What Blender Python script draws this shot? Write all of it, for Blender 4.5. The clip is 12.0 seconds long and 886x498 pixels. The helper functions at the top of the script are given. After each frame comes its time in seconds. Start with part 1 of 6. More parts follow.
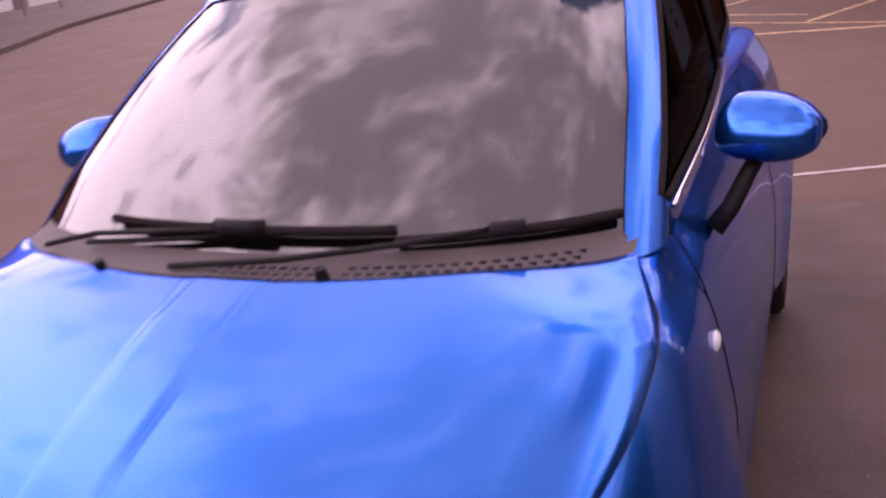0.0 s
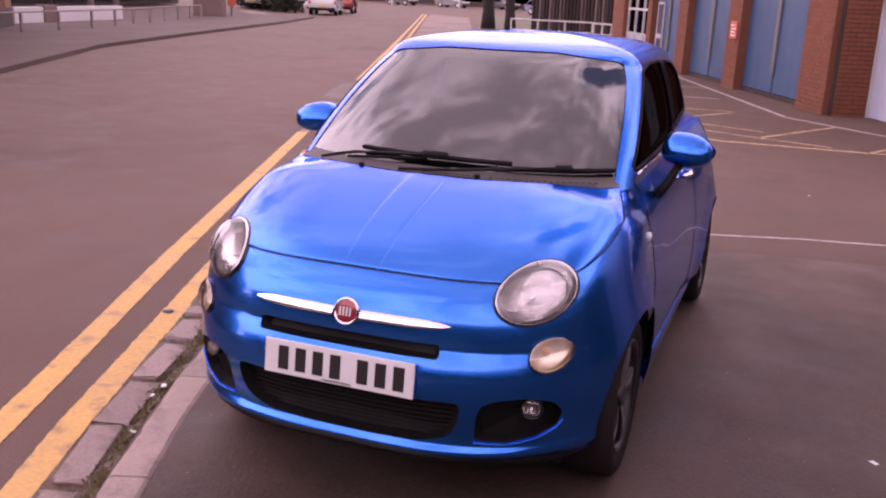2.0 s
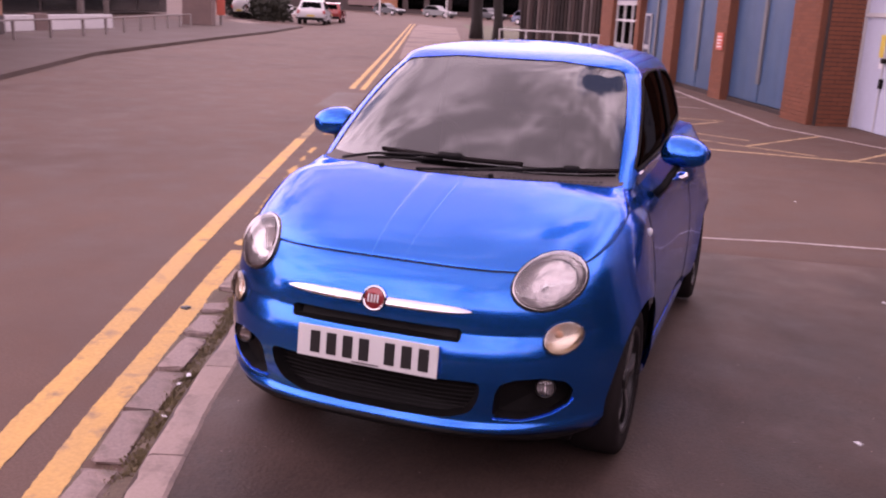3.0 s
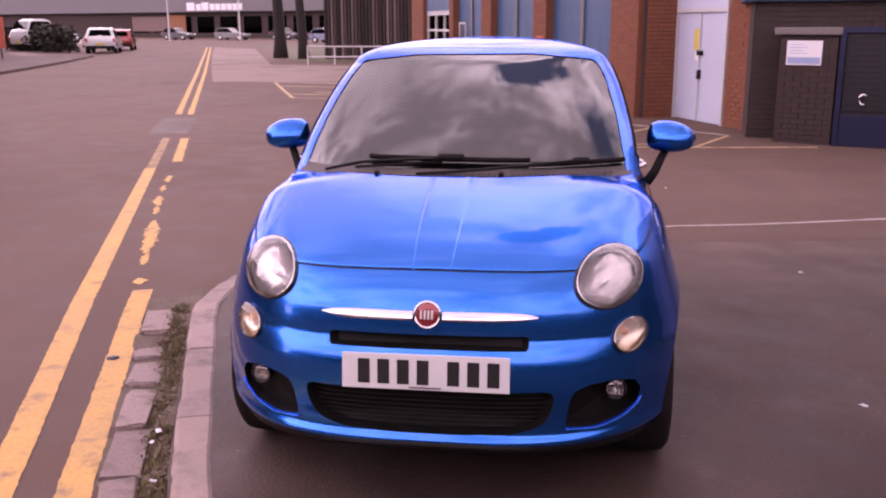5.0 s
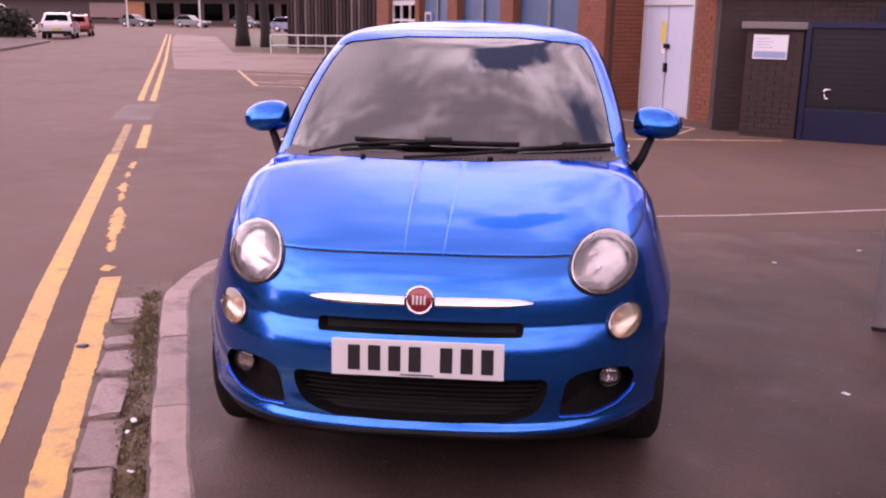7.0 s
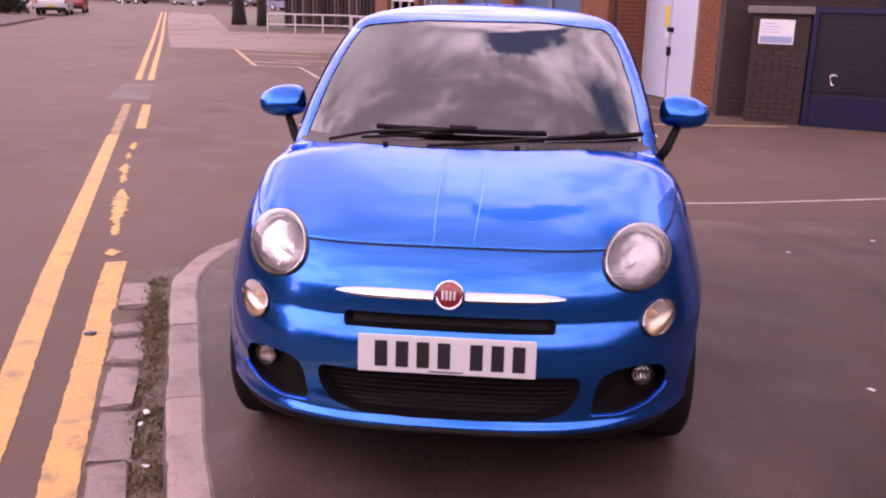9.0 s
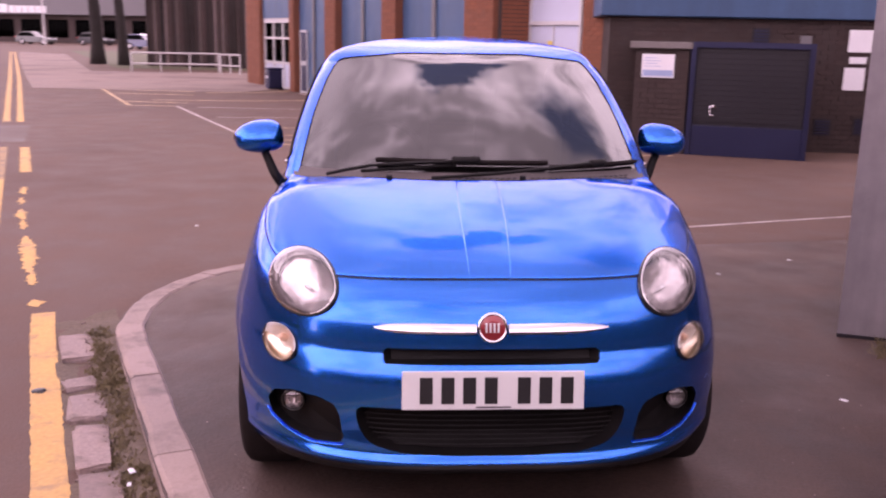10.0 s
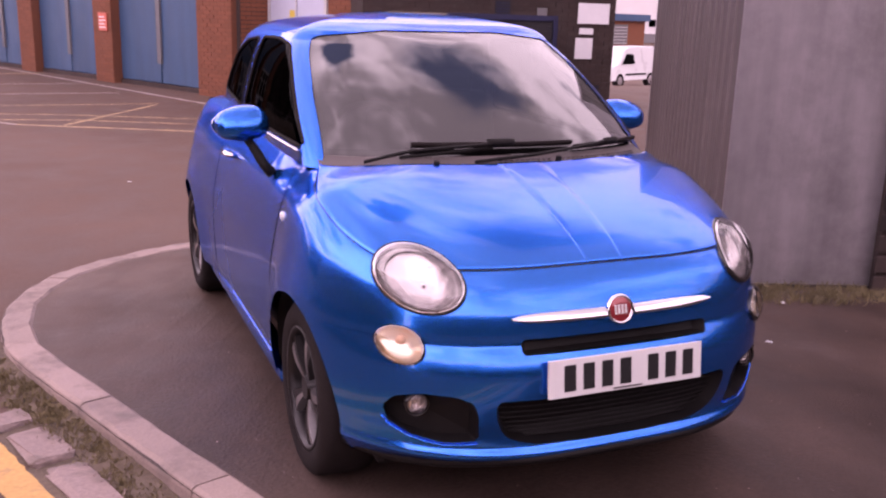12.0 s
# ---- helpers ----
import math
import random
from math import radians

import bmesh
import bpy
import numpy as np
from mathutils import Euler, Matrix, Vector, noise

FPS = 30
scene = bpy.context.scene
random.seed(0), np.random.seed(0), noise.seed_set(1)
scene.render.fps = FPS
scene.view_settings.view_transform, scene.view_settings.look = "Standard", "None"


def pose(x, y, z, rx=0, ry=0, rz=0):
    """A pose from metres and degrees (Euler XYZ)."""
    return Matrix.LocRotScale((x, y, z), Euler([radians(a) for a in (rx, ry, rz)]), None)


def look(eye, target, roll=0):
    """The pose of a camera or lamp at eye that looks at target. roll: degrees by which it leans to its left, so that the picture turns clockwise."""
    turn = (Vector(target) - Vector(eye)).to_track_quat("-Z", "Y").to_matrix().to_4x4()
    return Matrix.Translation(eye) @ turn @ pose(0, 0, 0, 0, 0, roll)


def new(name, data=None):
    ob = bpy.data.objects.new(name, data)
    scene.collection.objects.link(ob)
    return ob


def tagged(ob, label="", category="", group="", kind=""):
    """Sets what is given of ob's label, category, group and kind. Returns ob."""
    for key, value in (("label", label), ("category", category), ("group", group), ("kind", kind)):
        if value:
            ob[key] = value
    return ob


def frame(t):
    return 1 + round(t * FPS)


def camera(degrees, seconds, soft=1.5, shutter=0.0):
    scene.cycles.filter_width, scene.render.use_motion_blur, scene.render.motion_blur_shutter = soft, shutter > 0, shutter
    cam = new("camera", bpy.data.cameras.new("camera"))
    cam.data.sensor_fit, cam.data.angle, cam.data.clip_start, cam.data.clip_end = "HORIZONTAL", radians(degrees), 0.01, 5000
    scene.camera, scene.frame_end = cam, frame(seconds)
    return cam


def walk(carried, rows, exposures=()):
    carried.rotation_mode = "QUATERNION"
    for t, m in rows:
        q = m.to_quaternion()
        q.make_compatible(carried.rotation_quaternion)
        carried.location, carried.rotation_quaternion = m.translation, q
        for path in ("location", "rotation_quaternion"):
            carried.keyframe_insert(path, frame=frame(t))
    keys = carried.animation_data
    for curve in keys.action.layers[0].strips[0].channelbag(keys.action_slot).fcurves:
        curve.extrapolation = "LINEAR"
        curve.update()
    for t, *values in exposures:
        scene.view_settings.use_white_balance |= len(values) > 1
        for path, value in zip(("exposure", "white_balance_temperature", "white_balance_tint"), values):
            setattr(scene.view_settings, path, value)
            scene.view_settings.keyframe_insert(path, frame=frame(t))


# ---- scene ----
cam = camera(51.5, 12.0, soft=2.1, shutter=0.35)
PATH = [
    (0, (0.934, -0.45, 1.573), (0.154, 1.259, 0.886), -6.8),
    (0.5, (1.047, -0.961, 1.579), (0.2, 0.718, 0.897), -2.5),
    (1, (1.108, -1.52, 1.635), (0.361, 0.243, 1.058), 1.3),
    (1.5, (1.249, -1.987, 1.674), (0.522, -0.209, 1.119), 2.0),
    (2, (1.275, -2.346, 1.678), (0.56, -0.558, 1.14), 2.4),
    (2.5, (1.314, -2.51, 1.676), (0.577, -0.724, 1.159), 2.3),
    (3, (1.262, -2.622, 1.681), (0.572, -0.817, 1.164), 2.7),
    (3.5, (1.002, -2.73, 1.672), (0.509, -0.857, 1.176), 3.8),
    (5.3, (0.418, -2.573, 1.556), (0.155, -0.649, 1.081), -0.5),
    (5.5, (0.398, -2.561, 1.548), (0.161, -0.633, 1.071), -0.5),
    (6, (0.372, -2.552, 1.54), (0.157, -0.621, 1.064), -0.0),
    (6.5, (0.361, -2.562, 1.537), (0.154, -0.635, 1.045), 0.4),
    (7, (0.357, -2.555, 1.533), (0.141, -0.628, 1.043), 0.8),
    (8.8, (0.271, -2.496, 1.544), (0.078, -0.577, 1.019), 1.3),
    (9, (0.239, -2.474, 1.544), (0.038, -0.556, 1.015), 1.4),
    (9.5, (0.08, -2.405, 1.525), (-0.06, -0.467, 1.054), 2.0),
    (10, (-0.261, -2.441, 1.51), (-0.177, -0.493, 1.063), 1.2),
    (10.5, (-0.57, -2.355, 1.496), (-0.268, -0.425, 1.064), 1.5),
    (11, (-0.901, -2.355, 1.515), (-0.443, -0.463, 1.055), 1.2),
    (11.5, (-1.2, -2.263, 1.536), (-0.575, -0.418, 1.081), 0.5),
    (12, (-1.456, -2.097, 1.521), (-0.72, -0.305, 1.025), 1.8),
]
walk(cam, [(t, look(eye, target, roll)) for t, eye, target, roll in PATH], [(0, -1.34, 6800, 58), (0.6, -1.43, 6800, 58), (3.5, -1.44, 6800, 58), (7, -1.33, 6800, 58), (12, -1.27, 6800, 58)])

# ---------------------------------------------------------------- light
SUN_AZ, SUN_EL = 262.0, 50.0
world = bpy.data.worlds.new("sky")
scene.world = world
world.use_nodes = True
wn = world.node_tree
wn.nodes.clear()


def wnode(kind, **kw):
    n = wn.nodes.new(kind)
    for k, v in kw.items():
        n.inputs[k].default_value = v
    return n


sky = wn.nodes.new("ShaderNodeTexSky")
sky.sky_type = "NISHITA"
sky.sun_disc = False
sky.sun_elevation, sky.sun_rotation = radians(SUN_EL), radians(SUN_AZ)
sky.air_density, sky.dust_density = 1.0, 0.3
coord = wn.nodes.new("ShaderNodeTexCoord")
WAY = coord.outputs["Generated"]


def wmath(op, a, b=None, c=None):
    n = wn.nodes.new("ShaderNodeMath")
    n.operation = op
    for k, v in enumerate((a, b, c)):
        if isinstance(v, (int, float)):
            n.inputs[k].default_value = v
        elif v is not None:
            wn.links.new(v, n.inputs[k])
    return n.outputs[0]


def wvec(op, a, b=None, out=0):
    n = wn.nodes.new("ShaderNodeVectorMath")
    n.operation = op
    for k, v in enumerate((a, b)):
        if isinstance(v, tuple):
            n.inputs[k].default_value = v
        elif isinstance(v, (int, float)):
            n.inputs["Scale"].default_value = v
        elif v is not None:
            wn.links.new(v, n.inputs["Scale"] if op == "SCALE" and k else n.inputs[k])
    return n.outputs[out]


def wrange(v, lo, hi, a, b, smooth=True):
    n = wn.nodes.new("ShaderNodeMapRange")
    n.interpolation_type = "SMOOTHSTEP" if smooth else "LINEAR"
    for k, x in zip(("From Min", "From Max", "To Min", "To Max"), (lo, hi, a, b)):
        n.inputs[k].default_value = x
    wn.links.new(v, n.inputs["Value"])
    return n.outputs[0]


def wnoise(v, scale, detail, rough, distort=0.0, out="Fac"):
    n = wnode("ShaderNodeTexNoise", Scale=scale, Detail=detail, Roughness=rough, Distortion=distort)
    wn.links.new(v, n.inputs["Vector"])
    return n.outputs[out]


sep = wn.nodes.new("ShaderNodeSeparateXYZ")
wn.links.new(WAY, sep.inputs[0])
UP = sep.outputs["Z"]
# the cloud layer lies on a flat ceiling overhead: direction / height
dome = wvec("DIVIDE", WAY, wn.nodes.new("ShaderNodeCombineXYZ").outputs[0])
flat = wn.nodes["Combine XYZ"]
height = wmath("MAXIMUM", wmath("ADD", UP, 0.45), 0.3)
for k in range(3):
    wn.links.new(height, flat.inputs[k])
drift = wvec("ADD", dome, (3.7, 1.9, 0.4))
# heaped cloud: bright tops round the sides, grey bases overhead
heap = wmath("MULTIPLY_ADD", wnoise(drift, 6.8, 8.0, 0.55, 0.5), 0.52, wmath("MULTIPLY", wnoise(drift, 2.6, 9.0, 0.52, 0.35), 0.50))
ragged_up = wmath("MULTIPLY_ADD", wnoise(drift, 3.4, 6.0, 0.55, 0.3), 1.1, wmath("ADD", UP, -0.55))
lift = wmath("ADD", wmath("ADD", wrange(UP, 0.60, 0.82, 0.05, 0.03), wrange(ragged_up, 0.68, 1.0, 0.0, -0.13)), wmath("MULTIPLY", sep.outputs["X"], -0.05))
lit = wrange(wmath("ADD", heap, lift), 0.40, 0.62, 0.0, 1.0)
# three towering banks of white cloud, over the yard, the building and the road
ragged = wvec("SCALE", wvec("SUBTRACT", wnoise(drift, 5.5, 8.0, 0.6, 0.3, "Color"), (0.5, 0.5, 0.5)), 0.34)
bent = wvec("ADD", WAY, ragged)


def gap(centre, stretch, r0, r1):
    far = wvec("LENGTH", wvec("MULTIPLY", wvec("SUBTRACT", bent, centre), stretch), None, 1)
    return wrange(far, r0, r1, 1.0, 0.0)


banks = wmath("MAXIMUM", gap((0.68, 0.46, 0.56), (1.0, 1.0, 1.0), 0.22, 0.32), gap((-0.10, 0.76, 0.64), (0.62, 1.0, 1.6), 0.11, 0.22))
banks = wmath("MAXIMUM", banks, gap((-0.80, 0.18, 0.58), (1.0, 1.0, 1.0), 0.16, 0.30))
lit = wmath("MAXIMUM", lit, wmath("MULTIPLY", banks, wrange(wnoise(drift, 6.5, 7.0, 0.55, 0.5), 0.30, 0.48, 0.6, 1.0)))
# a grey bank stands over the road
grey_bank = gap((-0.42, 0.58, 0.70), (1.0, 1.0, 1.0), 0.14, 0.42)
lit = wmath("MULTIPLY", lit, wmath("MULTIPLY_ADD", grey_bank, -0.58, 1.0))
tone = wn.nodes.new("ShaderNodeMixRGB")
tone.inputs[1].default_value, tone.inputs[2].default_value = (16.5, 16.1, 16.3, 1), (62.0, 61.0, 60.6, 1)
wn.links.new(wmath("POWER", lit, 1.5), tone.inputs[0])
# breaks in the cloud where the blue shows, as the windscreen mirrors them
holes = wmath("MAXIMUM", gap((0.05, 0.50, 0.865), (0.75, 1.5, 1.2), 0.075, 0.125), gap((0.40, 0.37, 0.845), (1.0, 1.0, 1.0), 0.05, 0.20))
thin = wrange(wmath("ADD", wnoise(drift, 1.9, 8.0, 0.55, 0.4), wmath("MULTIPLY", UP, 0.05)), 0.34, 0.42, 1.0, 0.0)
open_sky = wmath("MAXIMUM", holes, thin)
blend = wn.nodes.new("ShaderNodeMixRGB")
wn.links.new(open_sky, blend.inputs[0])
# brighter towards the side where the veiled sun stands
wn.links.new(wvec("SCALE", tone.outputs[0], wmath("MULTIPLY_ADD", sep.outputs["X"], -0.20, 1.0)), blend.inputs[1])
wn.links.new(wvec("SCALE", sky.outputs[0], 3.2), blend.inputs[2])
back = wnode("ShaderNodeBackground", Strength=0.13)
wn.links.new(blend.outputs[0], back.inputs[0])
wout = wn.nodes.new("ShaderNodeOutputWorld")
wn.links.new(back.outputs[0], wout.inputs[0])

sun = new("sun", bpy.data.lights.new("sun", "SUN"))
sun.data.energy, sun.data.angle, sun.data.color = 0.9, radians(160), (1.0, 0.96, 0.9)
sun.matrix_world = pose(0, 0, 30, 90 - SUN_EL, 0, 180 - SUN_AZ)


# ---------------------------------------------------------------- materials
def shader(name):
    m = bpy.data.materials.new(name)
    m.use_nodes = True
    nt = m.node_tree
    return m, nt, nt.nodes["Principled BSDF"]


def mat(name, colour, rough=0.6, metal=0.0, vary=0.12, grain=40.0, stain=1.5, bump=0.0, coat=0.0, rand=0.0, spec=0.5, dirt=None):
    """A surface with two scales of variation in colour and roughness, and a fine relief."""
    m, nt, b = shader(name)
    tc = nt.nodes.new("ShaderNodeTexCoord")
    fine = nt.nodes.new("ShaderNodeTexNoise")
    fine.inputs["Scale"].default_value, fine.inputs["Detail"].default_value = grain, 6
    big = nt.nodes.new("ShaderNodeTexNoise")
    big.inputs["Scale"].default_value, big.inputs["Detail"].default_value = stain, 5
    for n in (fine, big):
        nt.links.new(tc.outputs["Object"], n.inputs["Vector"])
    add = nt.nodes.new("ShaderNodeMath"); add.operation = "ADD"
    nt.links.new(fine.outputs["Fac"], add.inputs[0]); nt.links.new(big.outputs["Fac"], add.inputs[1])
    ramp = nt.nodes.new("ShaderNodeMapRange")
    ramp.inputs["From Min"].default_value, ramp.inputs["From Max"].default_value = 0.6, 1.4
    ramp.inputs["To Min"].default_value, ramp.inputs["To Max"].default_value = 1 - vary, 1 + vary
    nt.links.new(add.outputs[0], ramp.inputs["Value"])
    last = ramp.outputs[0]
    if rand:
        info = nt.nodes.new("ShaderNodeObjectInfo")
        r2 = nt.nodes.new("ShaderNodeMapRange")
        r2.inputs["To Min"].default_value, r2.inputs["To Max"].default_value = 1 - rand, 1 + rand
        geo = nt.nodes.new("ShaderNodeNewGeometry")
        both = nt.nodes.new("ShaderNodeMath"); both.operation = "ADD"
        nt.links.new(info.outputs["Random"], both.inputs[0]); nt.links.new(geo.outputs["Random Per Island"], both.inputs[1])
        wrap = nt.nodes.new("ShaderNodeMath"); wrap.operation = "FRACT"
        nt.links.new(both.outputs[0], wrap.inputs[0])
        nt.links.new(wrap.outputs[0], r2.inputs["Value"])
        mul = nt.nodes.new("ShaderNodeMath"); mul.operation = "MULTIPLY"
        nt.links.new(last, mul.inputs[0]); nt.links.new(r2.outputs[0], mul.inputs[1])
        last = mul.outputs[0]
    sc = nt.nodes.new("ShaderNodeVectorMath"); sc.operation = "SCALE"
    sc.inputs[0].default_value = colour
    nt.links.new(last, sc.inputs["Scale"])
    out = sc.outputs[0]
    if dirt:
        dcol, lo, hi, dscale = dirt
        dn = nt.nodes.new("ShaderNodeTexNoise")
        dn.inputs["Scale"].default_value, dn.inputs["Detail"].default_value, dn.inputs["Roughness"].default_value = dscale, 8, 0.65
        nt.links.new(tc.outputs["Object"], dn.inputs["Vector"])
        dr = nt.nodes.new("ShaderNodeMapRange")
        dr.inputs["From Min"].default_value, dr.inputs["From Max"].default_value = lo, hi
        nt.links.new(dn.outputs["Fac"], dr.inputs["Value"])
        mix = nt.nodes.new("ShaderNodeMixRGB")
        nt.links.new(dr.outputs[0], mix.inputs[0]); nt.links.new(out, mix.inputs[1])
        mix.inputs[2].default_value = (*dcol, 1)
        out = mix.outputs[0]
    nt.links.new(out, b.inputs["Base Color"])
    b.inputs["Metallic"].default_value = metal
    b.inputs["Specular IOR Level"].default_value = spec
    b.inputs["Coat Weight"].default_value = coat
    b.inputs["Coat Roughness"].default_value = 0.03
    rr = nt.nodes.new("ShaderNodeMapRange")
    rr.inputs["From Min"].default_value, rr.inputs["From Max"].default_value = 0.3, 0.7
    rr.inputs["To Min"].default_value, rr.inputs["To Max"].default_value = max(0.02, rough * 0.85), min(1, rough * 1.15)
    nt.links.new(big.outputs["Fac"], rr.inputs["Value"])
    nt.links.new(rr.outputs[0], b.inputs["Roughness"])
    if bump:
        bp = nt.nodes.new("ShaderNodeBump")
        bp.inputs["Strength"].default_value, bp.inputs["Distance"].default_value = 0.6, bump
        nt.links.new(fine.outputs["Fac"], bp.inputs["Height"])
        nt.links.new(bp.outputs[0], b.inputs["Normal"])
    return m


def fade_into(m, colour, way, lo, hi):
    """Blends the surface colour into another past an uneven line across the yard."""
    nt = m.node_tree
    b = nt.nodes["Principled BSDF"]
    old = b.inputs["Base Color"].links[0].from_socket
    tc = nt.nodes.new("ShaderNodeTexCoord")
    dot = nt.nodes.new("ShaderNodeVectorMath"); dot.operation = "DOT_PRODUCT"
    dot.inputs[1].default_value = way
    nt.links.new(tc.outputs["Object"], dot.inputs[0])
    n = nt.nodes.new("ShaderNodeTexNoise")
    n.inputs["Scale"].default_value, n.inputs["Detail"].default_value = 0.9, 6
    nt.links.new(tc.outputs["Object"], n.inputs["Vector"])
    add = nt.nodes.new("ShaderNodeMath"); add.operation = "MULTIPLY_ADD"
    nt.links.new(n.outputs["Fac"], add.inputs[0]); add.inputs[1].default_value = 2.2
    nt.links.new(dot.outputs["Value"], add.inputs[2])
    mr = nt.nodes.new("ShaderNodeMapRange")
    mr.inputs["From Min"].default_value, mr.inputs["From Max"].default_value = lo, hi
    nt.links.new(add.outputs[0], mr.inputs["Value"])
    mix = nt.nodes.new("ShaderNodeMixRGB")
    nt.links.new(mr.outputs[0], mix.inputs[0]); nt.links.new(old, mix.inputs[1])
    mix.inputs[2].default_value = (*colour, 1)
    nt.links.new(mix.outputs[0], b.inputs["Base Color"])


def broad_stains(m, scale, stretch, lo, hi):
    """Darker tracks and patches some metres across, drawn out along the road."""
    nt = m.node_tree
    b = nt.nodes["Principled BSDF"]
    old = b.inputs["Base Color"].links[0].from_socket
    tc = nt.nodes.new("ShaderNodeTexCoord")
    mp = nt.nodes.new("ShaderNodeMapping")
    mp.inputs["Rotation"].default_value = (0, 0, radians(-22))
    mp.inputs["Scale"].default_value = (1, stretch, 1)
    nt.links.new(tc.outputs["Object"], mp.inputs["Vector"])
    n = nt.nodes.new("ShaderNodeTexNoise")
    n.inputs["Scale"].default_value, n.inputs["Detail"].default_value, n.inputs["Roughness"].default_value = scale, 7, 0.6
    nt.links.new(mp.outputs[0], n.inputs["Vector"])
    mr = nt.nodes.new("ShaderNodeMapRange")
    mr.inputs["From Min"].default_value, mr.inputs["From Max"].default_value = 0.35, 0.65
    mr.inputs["To Min"].default_value, mr.inputs["To Max"].default_value = lo, hi
    nt.links.new(n.outputs["Fac"], mr.inputs["Value"])
    sc = nt.nodes.new("ShaderNodeVectorMath"); sc.operation = "SCALE"
    nt.links.new(old, sc.inputs[0]); nt.links.new(mr.outputs[0], sc.inputs["Scale"])
    nt.links.new(sc.outputs[0], b.inputs["Base Color"])


def streaks(m, lo, hi):
    """Rain streaks drawn out down the face."""
    nt = m.node_tree
    b = nt.nodes["Principled BSDF"]
    old = b.inputs["Base Color"].links[0].from_socket
    tc = nt.nodes.new("ShaderNodeTexCoord")
    mp = nt.nodes.new("ShaderNodeMapping")
    mp.inputs["Scale"].default_value = (1, 1, 0.12)
    nt.links.new(tc.outputs["Object"], mp.inputs["Vector"])
    n = nt.nodes.new("ShaderNodeTexNoise")
    n.inputs["Scale"].default_value, n.inputs["Detail"].default_value, n.inputs["Roughness"].default_value = 3.5, 6, 0.6
    nt.links.new(mp.outputs[0], n.inputs["Vector"])
    mr = nt.nodes.new("ShaderNodeMapRange")
    mr.inputs["From Min"].default_value, mr.inputs["From Max"].default_value = 0.3, 0.7
    mr.inputs["To Min"].default_value, mr.inputs["To Max"].default_value = lo, hi
    nt.links.new(n.outputs["Fac"], mr.inputs["Value"])
    sc = nt.nodes.new("ShaderNodeVectorMath"); sc.operation = "SCALE"
    nt.links.new(old, sc.inputs[0]); nt.links.new(mr.outputs[0], sc.inputs["Scale"])
    nt.links.new(sc.outputs[0], b.inputs["Base Color"])


def glass_mat(name, tint, rough=0.0, ior=1.5, gloss=1.0):
    """A thin pane: tinted see-through with a mirror gloss on it by Fresnel."""
    m, nt, b = shader(name)
    nt.nodes.remove(b)
    tr = nt.nodes.new("ShaderNodeBsdfTransparent"); tr.inputs[0].default_value = (*tint, 1)
    gl = nt.nodes.new("ShaderNodeBsdfGlossy"); gl.inputs["Roughness"].default_value = rough; gl.inputs[0].default_value = (gloss, gloss, gloss, 1)
    fr = nt.nodes.new("ShaderNodeFresnel"); fr.inputs["IOR"].default_value = ior
    mx = nt.nodes.new("ShaderNodeMixShader")
    nt.links.new(fr.outputs[0], mx.inputs[0]); nt.links.new(tr.outputs[0], mx.inputs[1]); nt.links.new(gl.outputs[0], mx.inputs[2])
    nt.links.new(mx.outputs[0], nt.nodes["Material Output"].inputs[0])
    return m


PAINT = mat("blue_paint", (0.0, 0.152, 0.62), 0.24, 0.92, 0.05, 900, 1.2, coat=0.75)
PAINT.node_tree.nodes["Principled BSDF"].inputs["Specular Tint"].default_value = (0.14, 0.42, 1.0, 1)
PAINT.node_tree.nodes["Principled BSDF"].inputs["Coat IOR"].default_value = 1.5
BLACK = mat("black_plastic", (0.007, 0.006, 0.006), 0.6, 0, 0.15, 300, 6, spec=0.2)
GLOSSBLACK = mat("gloss_black", (0.012, 0.012, 0.013), 0.15, 0, 0.1, 200, 4)
RUBBER = mat("rubber", (0.017, 0.0135, 0.0135), 0.85, 0, 0.2, 120, 5, bump=0.001, spec=0.1)
SCUTTLE = mat("grey_scuttle_plastic", (0.085, 0.07, 0.07), 0.6, 0, 0.2, 160, 5)
CHROME = mat("chrome", (0.78, 0.77, 0.78), 0.08, 1.0, 0.03, 300, 4)
ALLOY = mat("grey_alloy", (0.42, 0.40, 0.41), 0.3, 0.9, 0.1, 200, 5)
DARKALLOY = mat("dark_alloy", (0.018, 0.016, 0.017), 0.4, 0.5, 0.1, 200, 5)
REFLECTOR = mat("lamp_reflector", (0.56, 0.525, 0.52), 0.24, 0.8, 0.2, 20, 30, bump=0.012)
WARMREFLECTOR = mat("amber_lit_reflector", (0.95, 0.80, 0.62), 0.22, 0.6, 0.06, 30, 22, bump=0.004)
AMBER = mat("amber_bulb", (0.62, 0.33, 0.16), 0.3, 0, 0.05, 80, 8)
LENS = glass_mat("lamp_lens", (0.97, 0.97, 0.97))
GLASS = glass_mat("tinted_glass", (0.34, 0.34, 0.34), ior=2.08)
DARKGLASS = glass_mat("dark_glass", (0.025, 0.025, 0.027), ior=1.2, gloss=0.1)
PLATEWHITE = mat("plate_white", (0.655, 0.655, 0.647), 0.35, 0, 0.03, 200, 6)
PLATEBLACK = mat("plate_black", (0.015, 0.015, 0.016), 0.4, 0, 0.05, 200, 6)
BADGERED = mat("badge_red", (0.27, 0.018, 0.022), 0.3, 0.3, 0.1, 200, 9, coat=1)
TRIMGREY = mat("cabin_trim", (0.06, 0.057, 0.06), 0.7, 0, 0.15, 150, 4)
SEATCLOTH = mat("seat_cloth", (0.05, 0.047, 0.05), 0.9, 0, 0.2, 250, 4)
